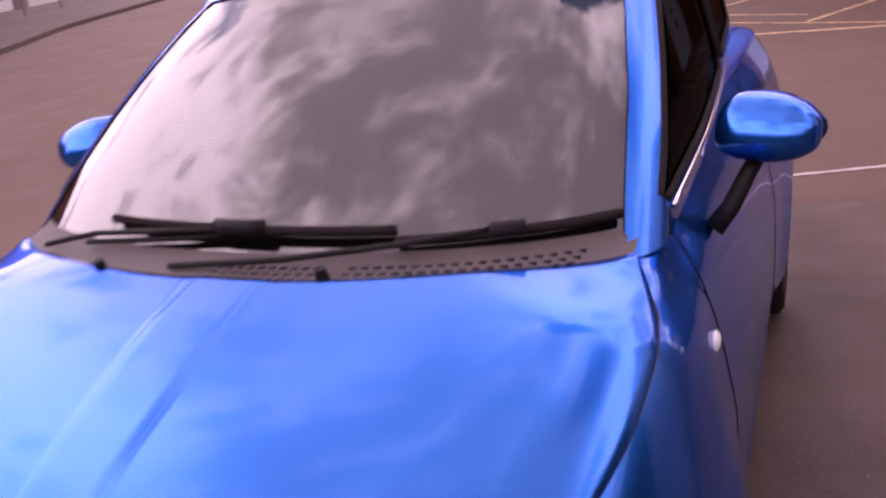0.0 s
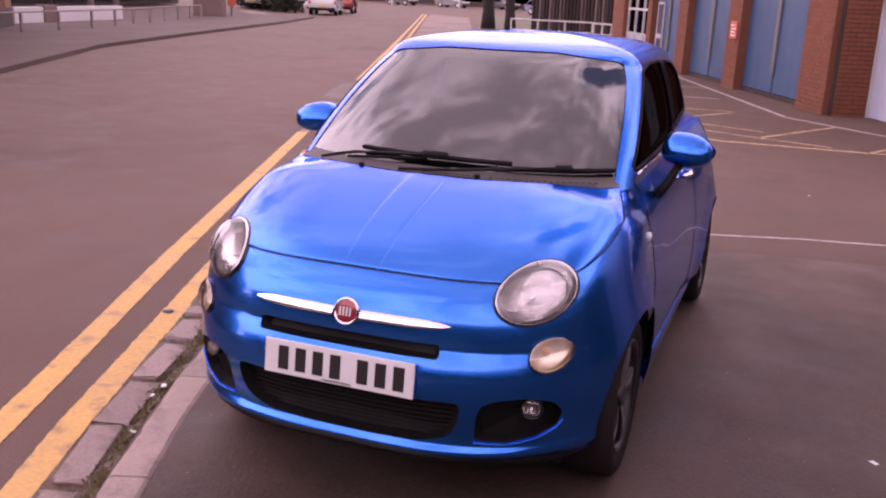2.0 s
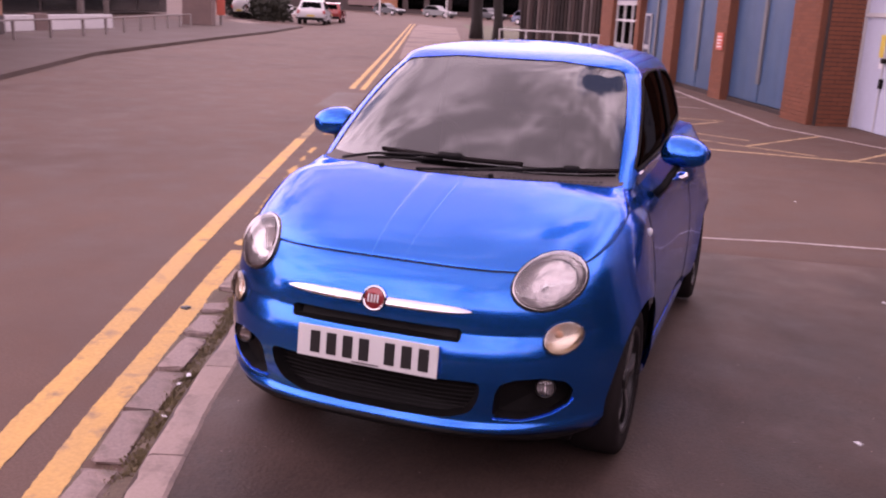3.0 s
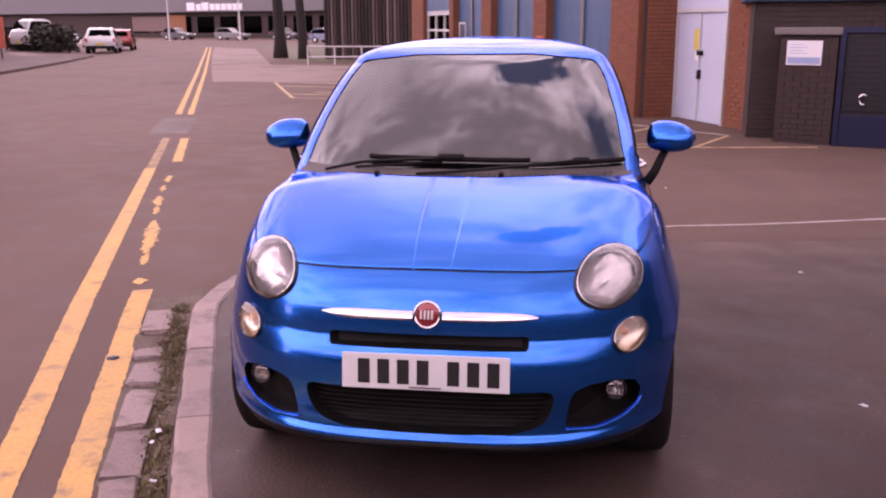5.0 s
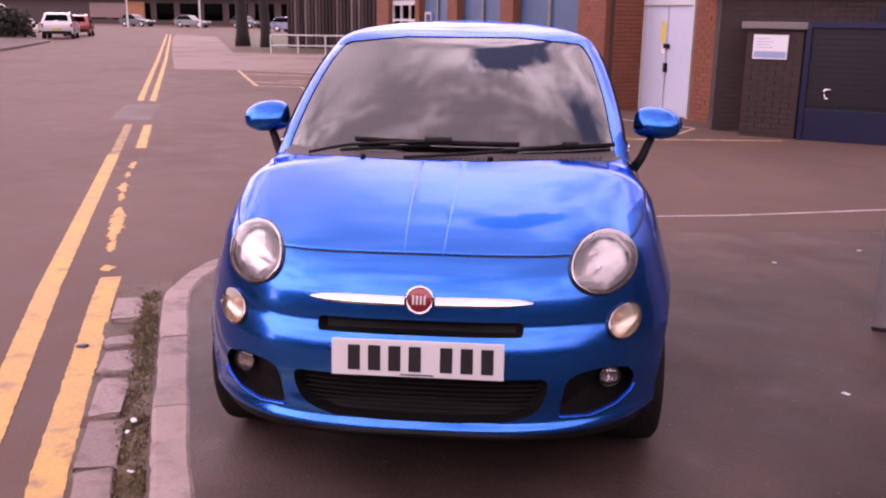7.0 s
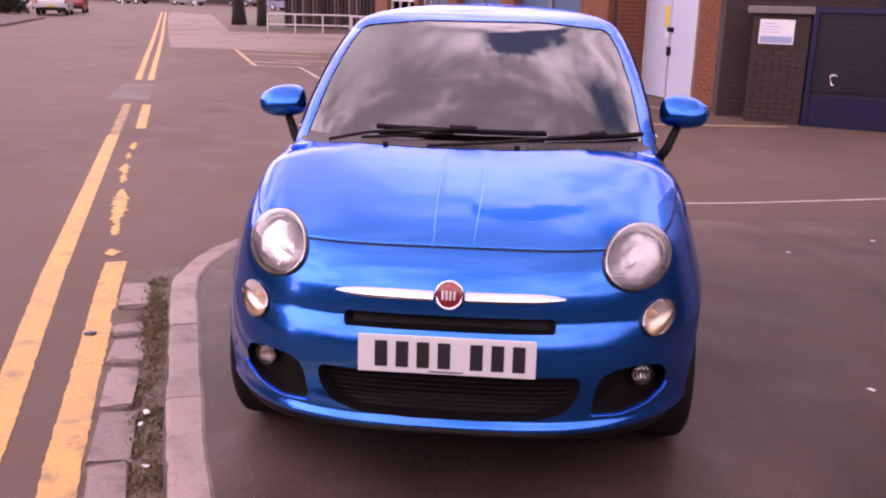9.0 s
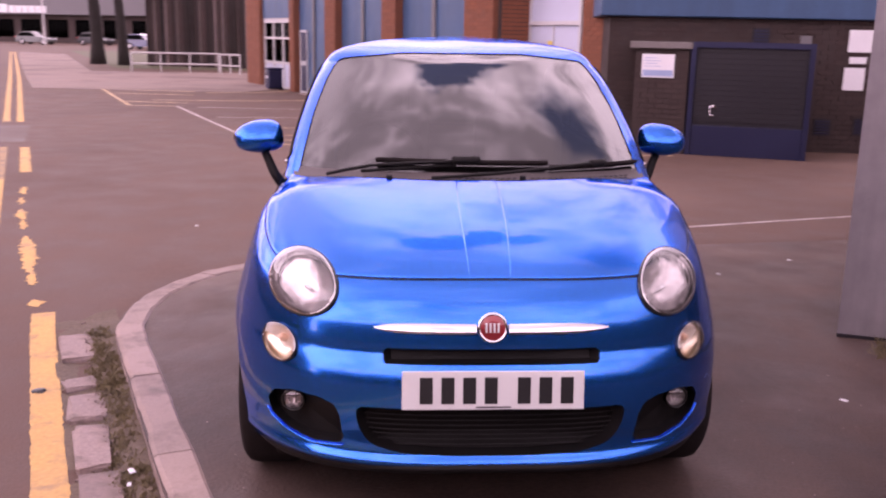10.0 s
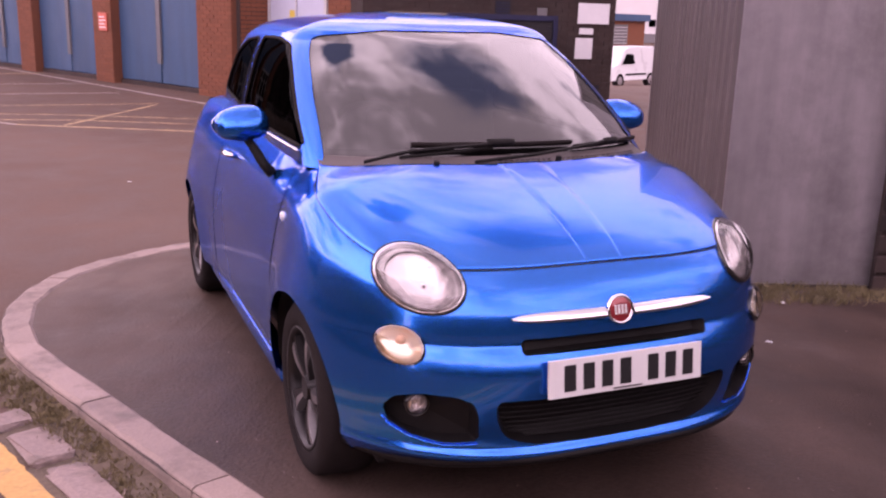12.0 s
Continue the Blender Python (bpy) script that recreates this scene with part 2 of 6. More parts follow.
ASPHALT = mat("asphalt", (0.120, 0.0752, 0.0580), 0.75, 0, 0.28, 70, 2.2, bump=0.005, dirt=((0.103, 0.0645, 0.050), 0.48, 0.72, 0.35), spec=0.2)
DARKASPHALT = mat("dark_asphalt", (0.0609, 0.0397, 0.0322), 0.6, 0, 0.45, 70, 3.0, bump=0.006, dirt=((0.0807, 0.0547, 0.0458), 0.48, 0.70, 1.3), spec=0.2)
fade_into(DARKASPHALT, (0.0985, 0.064, 0.050), (-0.28, 1.0, 0.0), 2.7, 5.3)
# darker asphalt to the front right, deepened to paint in the shade before the bumper
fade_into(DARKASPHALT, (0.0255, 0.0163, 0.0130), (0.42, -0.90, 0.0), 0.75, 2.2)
PATCH = mat("patch_asphalt", (0.098, 0.064, 0.051), 0.7, 0, 0.3, 110, 1.6, bump=0.005, dirt=((0.0936, 0.0663, 0.0569), 0.45, 0.65, 2.5))
broad_stains(ASPHALT, 0.28, 0.55, 0.88, 1.10)
broad_stains(DARKASPHALT, 1.4, 0.7, 0.72, 1.25)
KERB = mat("kerb_concrete", (0.302, 0.229, 0.2), 0.85, 0, 0.18, 90, 3, bump=0.004, rand=0.12, dirt=((0.165, 0.128, 0.112), 0.47, 0.68, 5))
SETT = mat("granite_sett", (0.255, 0.187, 0.166), 0.75, 0, 0.3, 60, 5, bump=0.006, rand=0.18, dirt=((0.135, 0.102, 0.084), 0.50, 0.68, 7))
SOIL = mat("gutter_soil", (0.115, 0.085, 0.06), 0.95, 0, 0.35, 50, 4, bump=0.01)
YELLOW = mat("yellow_line_paint", (0.551, 0.323, 0.0999), 0.75, 0, 0.2, 50, 2.5, bump=0.003, dirt=((0.257, 0.171, 0.105), 0.54, 0.72, 7))
WHITELINE = mat("white_line_paint", (0.448, 0.385, 0.359), 0.75, 0, 0.15, 60, 2, dirt=((0.224, 0.179, 0.17), 0.5, 0.7, 4))
FAINTYELLOW = mat("worn_yellow_paint", (0.50, 0.345, 0.18), 0.75, 0, 0.15, 60, 2, dirt=((0.19, 0.14, 0.108), 0.5, 0.68, 4))
WORNYELLOW = mat("thin_yellow_paint", (0.328, 0.211, 0.0936), 0.75, 0, 0.2, 50, 2.5, dirt=((0.148, 0.109, 0.078), 0.47, 0.68, 6))
GRASS = mat("grass_blade", (0.155, 0.122, 0.06), 0.7, 0, 0.35, 30, 3)
BRICK = mat("orange_brick", (0.187, 0.0624, 0.0294), 0.85, 0, 0.2, 40, 4, bump=0.003, rand=0.1)
DARKBRICK = mat("brown_brick", (0.039, 0.0242, 0.0211), 0.85, 0, 0.22, 40, 4, bump=0.003, rand=0.13)
MORTAR = mat("mortar", (0.162, 0.0574, 0.0294), 0.95, 0, 0.2, 60, 4)
DARKMORTAR = mat("dark_mortar", (0.0367, 0.0242, 0.0211), 0.95, 0, 0.2, 60, 4)
BLUEPANEL = mat("blue_cladding", (0.0275, 0.0758, 0.155), 0.5, 0, 0.1, 30, 1.2)
BLUEGREYDOOR = mat("pale_grey_door_paint", (0.437, 0.476, 0.577), 0.5, 0, 0.06, 30, 1.5)
WHITEFRAME = mat("white_frame_paint", (0.468, 0.462, 0.462), 0.5, 0, 0.06, 30, 3)
NAVY = mat("navy_steel", (0.008, 0.010, 0.042), 0.45, 0.2, 0.2, 30, 1.5)
DARKSTEEL = mat("dark_steel", (0.012, 0.010, 0.014), 0.5, 0.2, 0.2, 25, 1.5)
GALV = mat("galvanised_steel", (0.42, 0.39, 0.41), 0.34, 0.7, 0.14, 10, 0.6, dirt=((0.16, 0.14, 0.14), 0.5, 0.75, 0.7))
WEATHERED = mat("weathered_steel", (0.080, 0.062, 0.0600), 0.5, 0.2, 0.12, 14, 0.8)
streaks(WEATHERED, 0.6, 1.3)
streaks(GALV, 0.72, 1.2)
streaks(BLUEPANEL, 0.86, 1.12)
CONCRETE = mat("concrete_cap", (0.156, 0.14, 0.133), 0.9, 0, 0.15, 40, 2)
SIGNWHITE = mat("sign_white", (0.686, 0.686, 0.702), 0.5, 0, 0.04, 20, 4)
SIGNBLUE = mat("sign_print", (0.273, 0.351, 0.53), 0.5, 0, 0.04, 20, 4)
SIGNRED = mat("alarm_box_red", (0.585, 0.125, 0.078), 0.5, 0, 0.06, 20, 4)
SIGNYELLOW = mat("sign_yellow", (0.624, 0.468, 0.0624), 0.5, 0, 0.05, 20, 4)
RAILWHITE = mat("white_rail_paint", (0.464, 0.451, 0.445), 0.5, 0, 0.1, 40, 4)
BARK = mat("bark", (0.0193, 0.0146, 0.0129), 0.95, 0, 0.35, 25, 3, bump=0.02)
DARKLEAF = mat("dark_leaf", (0.0234, 0.0234, 0.014), 0.8, 0, 0.3, 8, 2)
LEAF = mat("leaf", (0.039, 0.0585, 0.0195), 0.7, 0, 0.3, 8, 2)
TIMBER = mat("dark_timber", (0.0355, 0.0218, 0.0188), 0.85, 0, 0.4, 12, 1.5, rand=0.75)
PALETIMBER = mat("pale_timber", (0.109, 0.0819, 0.0763), 0.85, 0, 0.4, 12, 1.5, rand=0.5)
ROUGHBRICK = mat("dull_brick", (0.172, 0.117, 0.105), 0.9, 0, 0.25, 30, 2, bump=0.004)
CLADGREY = mat("grey_cladding", (0.14, 0.134, 0.14), 0.7, 0, 0.1, 20, 0.8)
RAILGREY = mat("pale_grey_rail", (0.234, 0.199, 0.187), 0.7, 0, 0.15, 20, 2)
PALEPAVE = mat("pale_paving", (0.236, 0.179, 0.155), 0.85, 0, 0.25, 12, 0.6, spec=0.2, dirt=((0.125, 0.0897, 0.078), 0.5, 0.7, 0.35))
PAVE = mat("far_pavement", (0.074, 0.047, 0.0375), 0.85, 0, 0.18, 15, 0.6)
LAWN = mat("lawn", (0.0819, 0.078, 0.039), 0.9, 0, 0.3, 20, 0.8)
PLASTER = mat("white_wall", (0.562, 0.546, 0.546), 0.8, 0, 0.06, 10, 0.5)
WHITECAR = mat("white_car_paint", (0.562, 0.562, 0.569), 0.3, 0, 0.04, 100, 2, coat=1)
REDCAR = mat("red_car_paint", (0.281, 0.039, 0.0312), 0.3, 0.2, 0.05, 100, 2, coat=1)
SILVERCAR = mat("silver_car_paint", (0.0936, 0.0975, 0.0936), 0.35, 0.3, 0.05, 100, 2, coat=0.5)
DARKCAR = mat("dark_car_paint", (0.012, 0.012, 0.015), 0.35, 0.1, 0.05, 100, 2, coat=0.3)
BLUECAR = mat("navy_car_paint", (0.0312, 0.039, 0.0936), 0.3, 0.3, 0.05, 100, 2, coat=1)
ORANGEPANEL = mat("orange_timber", (0.234, 0.0897, 0.0351), 0.7, 0, 0.2, 12, 1.5)
TAILRED = mat("tail_lamp_red", (0.39, 0.0234, 0.0156), 0.3, 0, 0.05, 50, 5)


# ---------------------------------------------------------------- mesh helpers
def mesh_ob(name, bm, material, parent=None, label="", smooth=False, mats=None):
    me = bpy.data.meshes.new(name)
    if smooth:
        for f in bm.faces:
            f.smooth = True
    bm.to_mesh(me)
    bm.free()
    for m in (mats or [material]):
        me.materials.append(m)
    ob = new(name, me)
    if parent is not None:
        ob.parent = parent
    if label:
        ob["label"] = label
    return ob


def part(name, bm, material, parent, label="", smooth=False):
    return mesh_ob(name, bm, material, parent, label, smooth)


def thing(name, label, category, m=None, group="", kind=""):
    ob = new(name)
    ob.empty_display_size = 0.1
    if m is not None:
        ob.matrix_world = m
    return tagged(ob, label, category, group, kind)


def box(bm, x0, x1, y0, y1, z0, z1, bevel=0.0, m=None):
    r = bmesh.ops.create_cube(bm, size=1)
    vs = r["verts"]
    for v in vs:
        v.co = Vector(((x0 + x1) / 2 + v.co.x * (x1 - x0), (y0 + y1) / 2 + v.co.y * (y1 - y0), (z0 + z1) / 2 + v.co.z * (z1 - z0)))
    if bevel:
        es = list({e for v in vs for e in v.link_edges})
        out = bmesh.ops.bevel(bm, geom=es, offset=bevel, segments=2, affect="EDGES", profile=0.5)
        vs = list({v for f in out["faces"] for v in f.verts} | {v for v in vs if v.is_valid})
    if m is not None:
        bmesh.ops.transform(bm, matrix=m, verts=vs)
    return vs


def boxbm(*a, **k):
    bm = bmesh.new()
    box(bm, *a, **k)
    return bm


def cyl(bm, p, q, r0, r1=None, seg=16):
    p, q = Vector(p), Vector(q)
    d = q - p
    out = bmesh.ops.create_cone(bm, cap_ends=True, segments=seg, radius1=r0, radius2=r0 if r1 is None else r1, depth=d.length)
    bmesh.ops.transform(bm, matrix=Matrix.Translation((p + q) / 2) @ d.to_track_quat("Z", "Y").to_matrix().to_4x4(), verts=out["verts"])
    return out["verts"]


def tube(bm, pts, r, seg=8, closed=False, taper=None):
    """A round bar along points."""
    pts = [Vector(p) for p in pts]
    n = len(pts)
    rings = []
    for i, p in enumerate(pts):
        a = pts[(i - 1) % n] if closed or i > 0 else p
        b = pts[(i + 1) % n] if closed or i < n - 1 else p
        d = (b - a).normalized()
        side = d.cross(Vector((0, 0, 1)))
        if side.length < 1e-3:
            side = d.cross(Vector((1, 0, 0)))
        side.normalize()
        up = side.cross(d)
        rr = r * (taper(i / max(1, n - 1)) if taper else 1)
        rings.append([bm.verts.new(p + rr * (math.cos(2 * math.pi * k / seg) * side + math.sin(2 * math.pi * k / seg) * up)) for k in range(seg)])
    for i in range(n if closed else n - 1):
        a, b = rings[i], rings[(i + 1) % n]
        for k in range(seg):
            bm.faces.new((a[k], a[(k + 1) % seg], b[(k + 1) % seg], b[k]))
    if not closed:
        bm.faces.new(rings[0][::-1])
        bm.faces.new(rings[-1])
    bmesh.ops.recalc_face_normals(bm, faces=bm.faces)


def grid_bm(rows, closed=False):
    """A sheet from rows of points."""
    bm = bmesh.new()
    vs = [[bm.verts.new(p) for p in row] for row in rows]
    for a, b in zip(vs, vs[1:]):
        m = len(a)
        for k in range(m if closed else m - 1):
            q = [a[k], a[(k + 1) % m], b[(k + 1) % m], b[k]]
            try:
                bm.faces.new(q)
            except ValueError:
                pass
    return bm


def spin(bm, profile, seg=48, axis="x"):
    """A body of revolution from (along, radius) pairs about the x axis."""
    rings = []
    for a, r in profile:
        rings.append([bm.verts.new((a, r * math.cos(2 * math.pi * k / seg), r * math.sin(2 * math.pi * k / seg))) for k in range(seg)])
    for p, q in zip(rings, rings[1:]):
        for k in range(seg):
            bm.faces.new((p[k], p[(k + 1) % seg], q[(k + 1) % seg], q[k]))
    return bm


def facing(bm, way):
    """Turns a sheet's faces to look the given way."""
    bmesh.ops.recalc_face_normals(bm, faces=bm.faces)
    way = Vector(way)
    if sum((f.normal.dot(way) * f.calc_area() for f in bm.faces), 0.0) < 0:
        bmesh.ops.reverse_faces(bm, faces=bm.faces)
    return bm


def smooth_line(xs, ys):
    """A monotone cubic through the given pairs."""
    xs, ys = np.array(xs, float), np.array(ys, float)
    h, d = np.diff(xs), np.diff(ys) / np.diff(xs)
    m = np.zeros_like(ys)
    for i in range(1, len(xs) - 1):
        if d[i - 1] * d[i] > 0:
            w1, w2 = 2 * h[i] + h[i - 1], h[i] + 2 * h[i - 1]
            m[i] = (w1 + w2) / (w1 / d[i - 1] + w2 / d[i])
    m[0], m[-1] = d[0], d[-1]

    def f(x):
        x = min(max(x, xs[0]), xs[-1])
        i = min(max(int(np.searchsorted(xs, x)) - 1, 0), len(xs) - 2)
        t = (x - xs[i]) / h[i]
        return float((2 * t**3 - 3 * t**2 + 1) * ys[i] + (t**3 - 2 * t**2 + t) * h[i] * m[i] + (-2 * t**3 + 3 * t**2) * ys[i + 1] + (t**3 - t**2) * h[i] * m[i + 1])

    return f


SEEN_BOUNDS = {}


def BOUNDS(poly):
    k = id(poly)
    if k not in SEEN_BOUNDS or SEEN_BOUNDS[k][4] is not poly:
        SEEN_BOUNDS[k] = (min(q[0] for q in poly), max(q[0] for q in poly), min(q[1] for q in poly), max(q[1] for q in poly), poly)
    return SEEN_BOUNDS[k]


def inside(p, poly):
    x, y = p
    if not (BOUNDS(poly)[0] <= x <= BOUNDS(poly)[1] and BOUNDS(poly)[2] <= y <= BOUNDS(poly)[3]):
        return False
    r = False
    for (x0, y0), (x1, y1) in zip(poly, poly[1:] + poly[:1]):
        if (y0 > y) != (y1 > y) and x < (x1 - x0) * (y - y0) / (y1 - y0) + x0:
            r = not r
    return r


def nearest(p, poly):
    best = None
    for (x0, y0), (x1, y1) in zip(poly, poly[1:] + poly[:1]):
        dx, dy = x1 - x0, y1 - y0
        t = max(0, min(1, ((p[0] - x0) * dx + (p[1] - y0) * dy) / (dx * dx + dy * dy + 1e-12)))
        q = (x0 + t * dx, y0 + t * dy)
        d = (q[0] - p[0]) ** 2 + (q[1] - p[1]) ** 2
        if best is None or d < best[0]:
            best = (d, q)
    return best[1]


def rounded(poly, r, seg=5):
    """A polygon with its corners rounded."""
    out = []
    n = len(poly)
    for i in range(n):
        a, b, c = Vector(poly[i - 1]), Vector(poly[i]), Vector(poly[(i + 1) % n])
        u, v = (a - b), (c - b)
        k = min(r, u.length * 0.45, v.length * 0.45)
        p, q = b + u.normalized() * k, b + v.normalized() * k
        for j in range(seg + 1):
            t = j / seg
            out.append(tuple((1 - t) ** 2 * p + 2 * t * (1 - t) * b + t * t * q))
    return out


def resample(pts, n, closed=True):
    """n points evenly spaced along a line."""
    P = [Vector(p) for p in pts] + ([Vector(pts[0])] if closed else [])
    L = [0]
    for a, b in zip(P, P[1:]):
        L.append(L[-1] + (b - a).length)
    out = []
    for k in range(n):
        s = L[-1] * k / (n if closed else n - 1)
        i = max(0, min(len(P) - 2, int(np.searchsorted(L, s)) - 1))
        t = (s - L[i]) / max(1e-9, L[i + 1] - L[i])
        out.append(tuple(P[i].lerp(P[i + 1], min(1, t))))
    return out


# ---------------------------------------------------------------- the blue hatchback
nose = smooth_line([.22, .25, .275, .288, .298, .310, .324, .345, .40, .48, .53, .555, .58, .605, .622, .629, .64, .70, .76, .80, .84, .88, .92, .96, 1.0, 1.03, 1.06],
                   [.14, .085, .046, .026, .0205, .026, .037, .038, .025, .016, .018, .022, .031, .044, .055, .058, .059, .070, .10, .135, .19, .265, .36, .48, .625, .76, .90])
girth = smooth_line([.20, .25, .35, .5, .62, .72, .8, .88, .94, 1.0, 1.06], [.775, .796, .815, .820, .818, .805, .791, .77, .748, .715, .675])
tail = smooth_line([.20, .28, .45, .6, .75, .9, 1.06], [3.38, 3.49, 3.555, 3.55, 3.52, 3.49, 3.43])
nose_n = smooth_line([.20, .80, .90, 1.06], [3.0, 3.0, 2.9, 2.7])
SIDE0, SIDE1 = 0.97, 2.98

# the windscreen bows forwards a little between its foot and the roof
SCREEN_Z = [1.0 + .02 * k for k in range(20)]
screen_y = smooth_line(SCREEN_Z + [1.42, 1.45, 1.475, 1.497, 1.512, 1.520],
                       [.80 + 1.551 * (z - 1.03) - .8 * (z - 1.03) * (1.42 - z) for z in SCREEN_Z] + [1.405, 1.475, 1.555, 1.69, 1.86, 2.04])
roof_w = smooth_line([1.0, 1.10, 1.20, 1.30, 1.38, 1.42, 1.45, 1.475, 1.497, 1.512, 1.520], [.695, .682, .66, .632, .60, .575, .54, .475, .36, .21, .02])
hatch_y = smooth_line([1.0, 1.1, 1.2, 1.3, 1.38, 1.42, 1.45, 1.475, 1.497, 1.512, 1.520], [3.44, 3.40, 3.35, 3.27, 3.17, 3.07, 2.95, 2.78, 2.55, 2.3, 2.06])


def step(a, b, t):
    t = min(1, max(0, (t - a) / (b - a)))
    return t * t * (3 - 2 * t)


class Shell:
    """A body with a rounded plan at every height."""

    def __init__(s, front, width, rear, fn, run0, run1, taper=lambda y: 1.0):
        s.taper = taper
        s.front, s.width, s.rear, s.fn, s.run0, s.run1 = front, width, rear, fn, run0, run1

    def y(s, x, z):
        """The front face's y at a place across and up."""
        w, n, y0 = s.width(z), s.fn(z), s.front(z)
        y1 = s.run0(z)
        q = min(1.0, abs(x) / w)
        return y1 - (y1 - y0) * (1 - q**n) ** (1 / n)

    def x(s, y, z):
        """The half width at a place along and up."""
        w, n = s.width(z), s.fn(z)
        y0, y1, y2, y3 = s.front(z), s.run0(z), s.run1(z), s.rear(z)
        if y < y1:
            q = min(1.0, (y1 - y) / (y1 - y0))
            return w * (1 - q**n) ** (1 / n) * s.taper(y)
        if y > y2:
            q = min(1.0, (y - y2) / (y3 - y2))
            return w * (1 - q**3) ** (1 / 3) * s.taper(y)
        return w * s.taper(y)

    def normal(s, x, z):
        e = 0.004
        a = Vector((2 * e, s.y(x + e, z) - s.y(x - e, z), 0))
        b = Vector((0, s.y(x, z + e) - s.y(x, z - e), 2 * e))
        return a.cross(b).normalized()

    def loop(s, z, nf=210, ns=44, nr=60):
        w, n = s.width(z), s.fn(z)
        y0, y1, y2, y3 = s.front(z), s.run0(z), s.run1(z), s.rear(z)
        def arc(m, yy0, yy1, k, flip):
            t = np.linspace(0, np.pi / 2, 300)
            xs = w * np.sin(t) ** (2 / k)
            ys = yy1 - (yy1 - yy0) * np.cos(t) ** (2 / k)
            L = np.concatenate([[0], np.cumsum(np.hypot(np.diff(xs), np.diff(ys)))])
            u = np.linspace(0, L[-1], m // 2 + 1)
            xs, ys = np.interp(u, L, xs), np.interp(u, L, ys)
            half = list(zip(xs, ys))
            return [(-a, b) for a, b in half[:0:-1]] + half if not flip else half[::-1] + [(-a, b) for a, b in half[1:]]
        f = arc(nf, y0, y1, n, False)
        r = arc(nr, y3, y2, 3.0, True)
        right = [(w, y1 + (y2 - y1) * k / ns) for k in range(1, ns)]
        left = [(-w, y2 + (y1 - y2) * k / ns) for k in range(1, ns)]
        return [(x * s.taper(y), y, z) for x, y in f + right + r + left]


def shell_mesh(sh, zs, front_cuts=(), side_cuts=(), flare=0.0):
    """The shell's skin, with openings whose edges follow the cut outlines."""
    rows = [sh.loop(z) for z in zs]
    m = len(rows[0])
    verts = [Vector(p) for r in rows for p in r]
    gone = [None] * len(verts)
    for i, v in enumerate(verts):
        if v.y < 1.0 or (v.y < 1.75 and v.z > 1.0):
            for c in front_cuts:
                if inside((v.x, v.z), c):
                    gone[i] = ("f", c)
        for c in side_cuts:
            if abs(v.x) > 0.3 and inside((v.y, v.z), c):
                gone[i] = ("s", c)
    faces = []
    for a in range(len(rows) - 1):
        for k in range(m):
            q = (a * m + k, a * m + (k + 1) % m, (a + 1) * m + (k + 1) % m, (a + 1) * m + k)
            if all(gone[i] for i in q):
                continue
            faces.append(q)
    kept = {i for q in faces for i in q}
    for i in kept:
        if gone[i]:
            kind, c = gone[i]
            v = verts[i]
            if kind == "f":
                x, z = nearest((v.x, v.z), c)
                verts[i] = Vector((x, sh.y(x, z), z))
            else:
                y, z = nearest((v.y, v.z), c)
                verts[i] = Vector((math.copysign(sh.x(y, z), v.x), y, z))
    for i in kept if side_cuts and flare else ():
        v = verts[i]
        for c in (FRONT_AXLE, REAR_AXLE):
            d = math.hypot(v.y - c[0], v.z - c[1])
            if abs(v.x) > .45 and .3 < d < .52:
                v.x += math.copysign(flare * (1 - (d - .328) / .192 if d > .328 else 1) ** 1.5, v.x)
    order = sorted(kept)
    idx = {o: n for n, o in enumerate(order)}
    bm = bmesh.new()
    bv = [bm.verts.new(verts[o]) for o in order]
    for q in faces:
        try:
            bm.faces.new([bv[idx[i]] for i in q])
        except ValueError:
            pass
    bmesh.ops.dissolve_degenerate(bm, dist=1e-5, edges=bm.edges)
    bmesh.ops.recalc_face_normals(bm, faces=bm.faces)
    return bm


LOWER = Shell(nose, girth, tail, nose_n, lambda z: SIDE0, lambda z: SIDE1, lambda y: 1 - .026 * step(.82, 1.15, y) * (1 - step(2.1, 2.75, y)))
UPPER = Shell(screen_y, roof_w, hatch_y, lambda z: 2.0, lambda z: screen_y(z) + 0.275 * min(1, max(0.12, (1.53 - z) / 0.12)),
              lambda z: max(hatch_y(z) - 0.6, screen_y(z) + 0.275 * min(1, max(0.12, (1.53 - z) / 0.12)) + 0.01), lambda y: 1 - .095 * step(1.45, 3.1, y))

FRONT_AXLE, REAR_AXLE = (0.70, 0.313), (2.99, 0.283)


def arch(c, r):
    return [(c[0] + r * math.cos(2 * math.pi * k / 56), c[1] + r * math.sin(2 * math.pi * k / 56)) for k in range(56)]


GRILLE = rounded([(-.395, .475), (-.388, .41), (-.355, .352), (-.27, .328), (-.12, .322), (.12, .322), (.27, .328), (.355, .352), (.388, .41), (.395, .475)], .03)
SLOT = rounded([(-.314, .600), (-.314, .642), (.314, .642), (.314, .600)], .004)


def fog_bay(s):
    return rounded([(s * x, z) for x, z in ((.430, .346), (.440, .435), (.456, .470), (.50, .487), (.58, .490), (.645, .470), (.668, .432), (.655, .388), (.605, .356), (.52, .338))], .012)


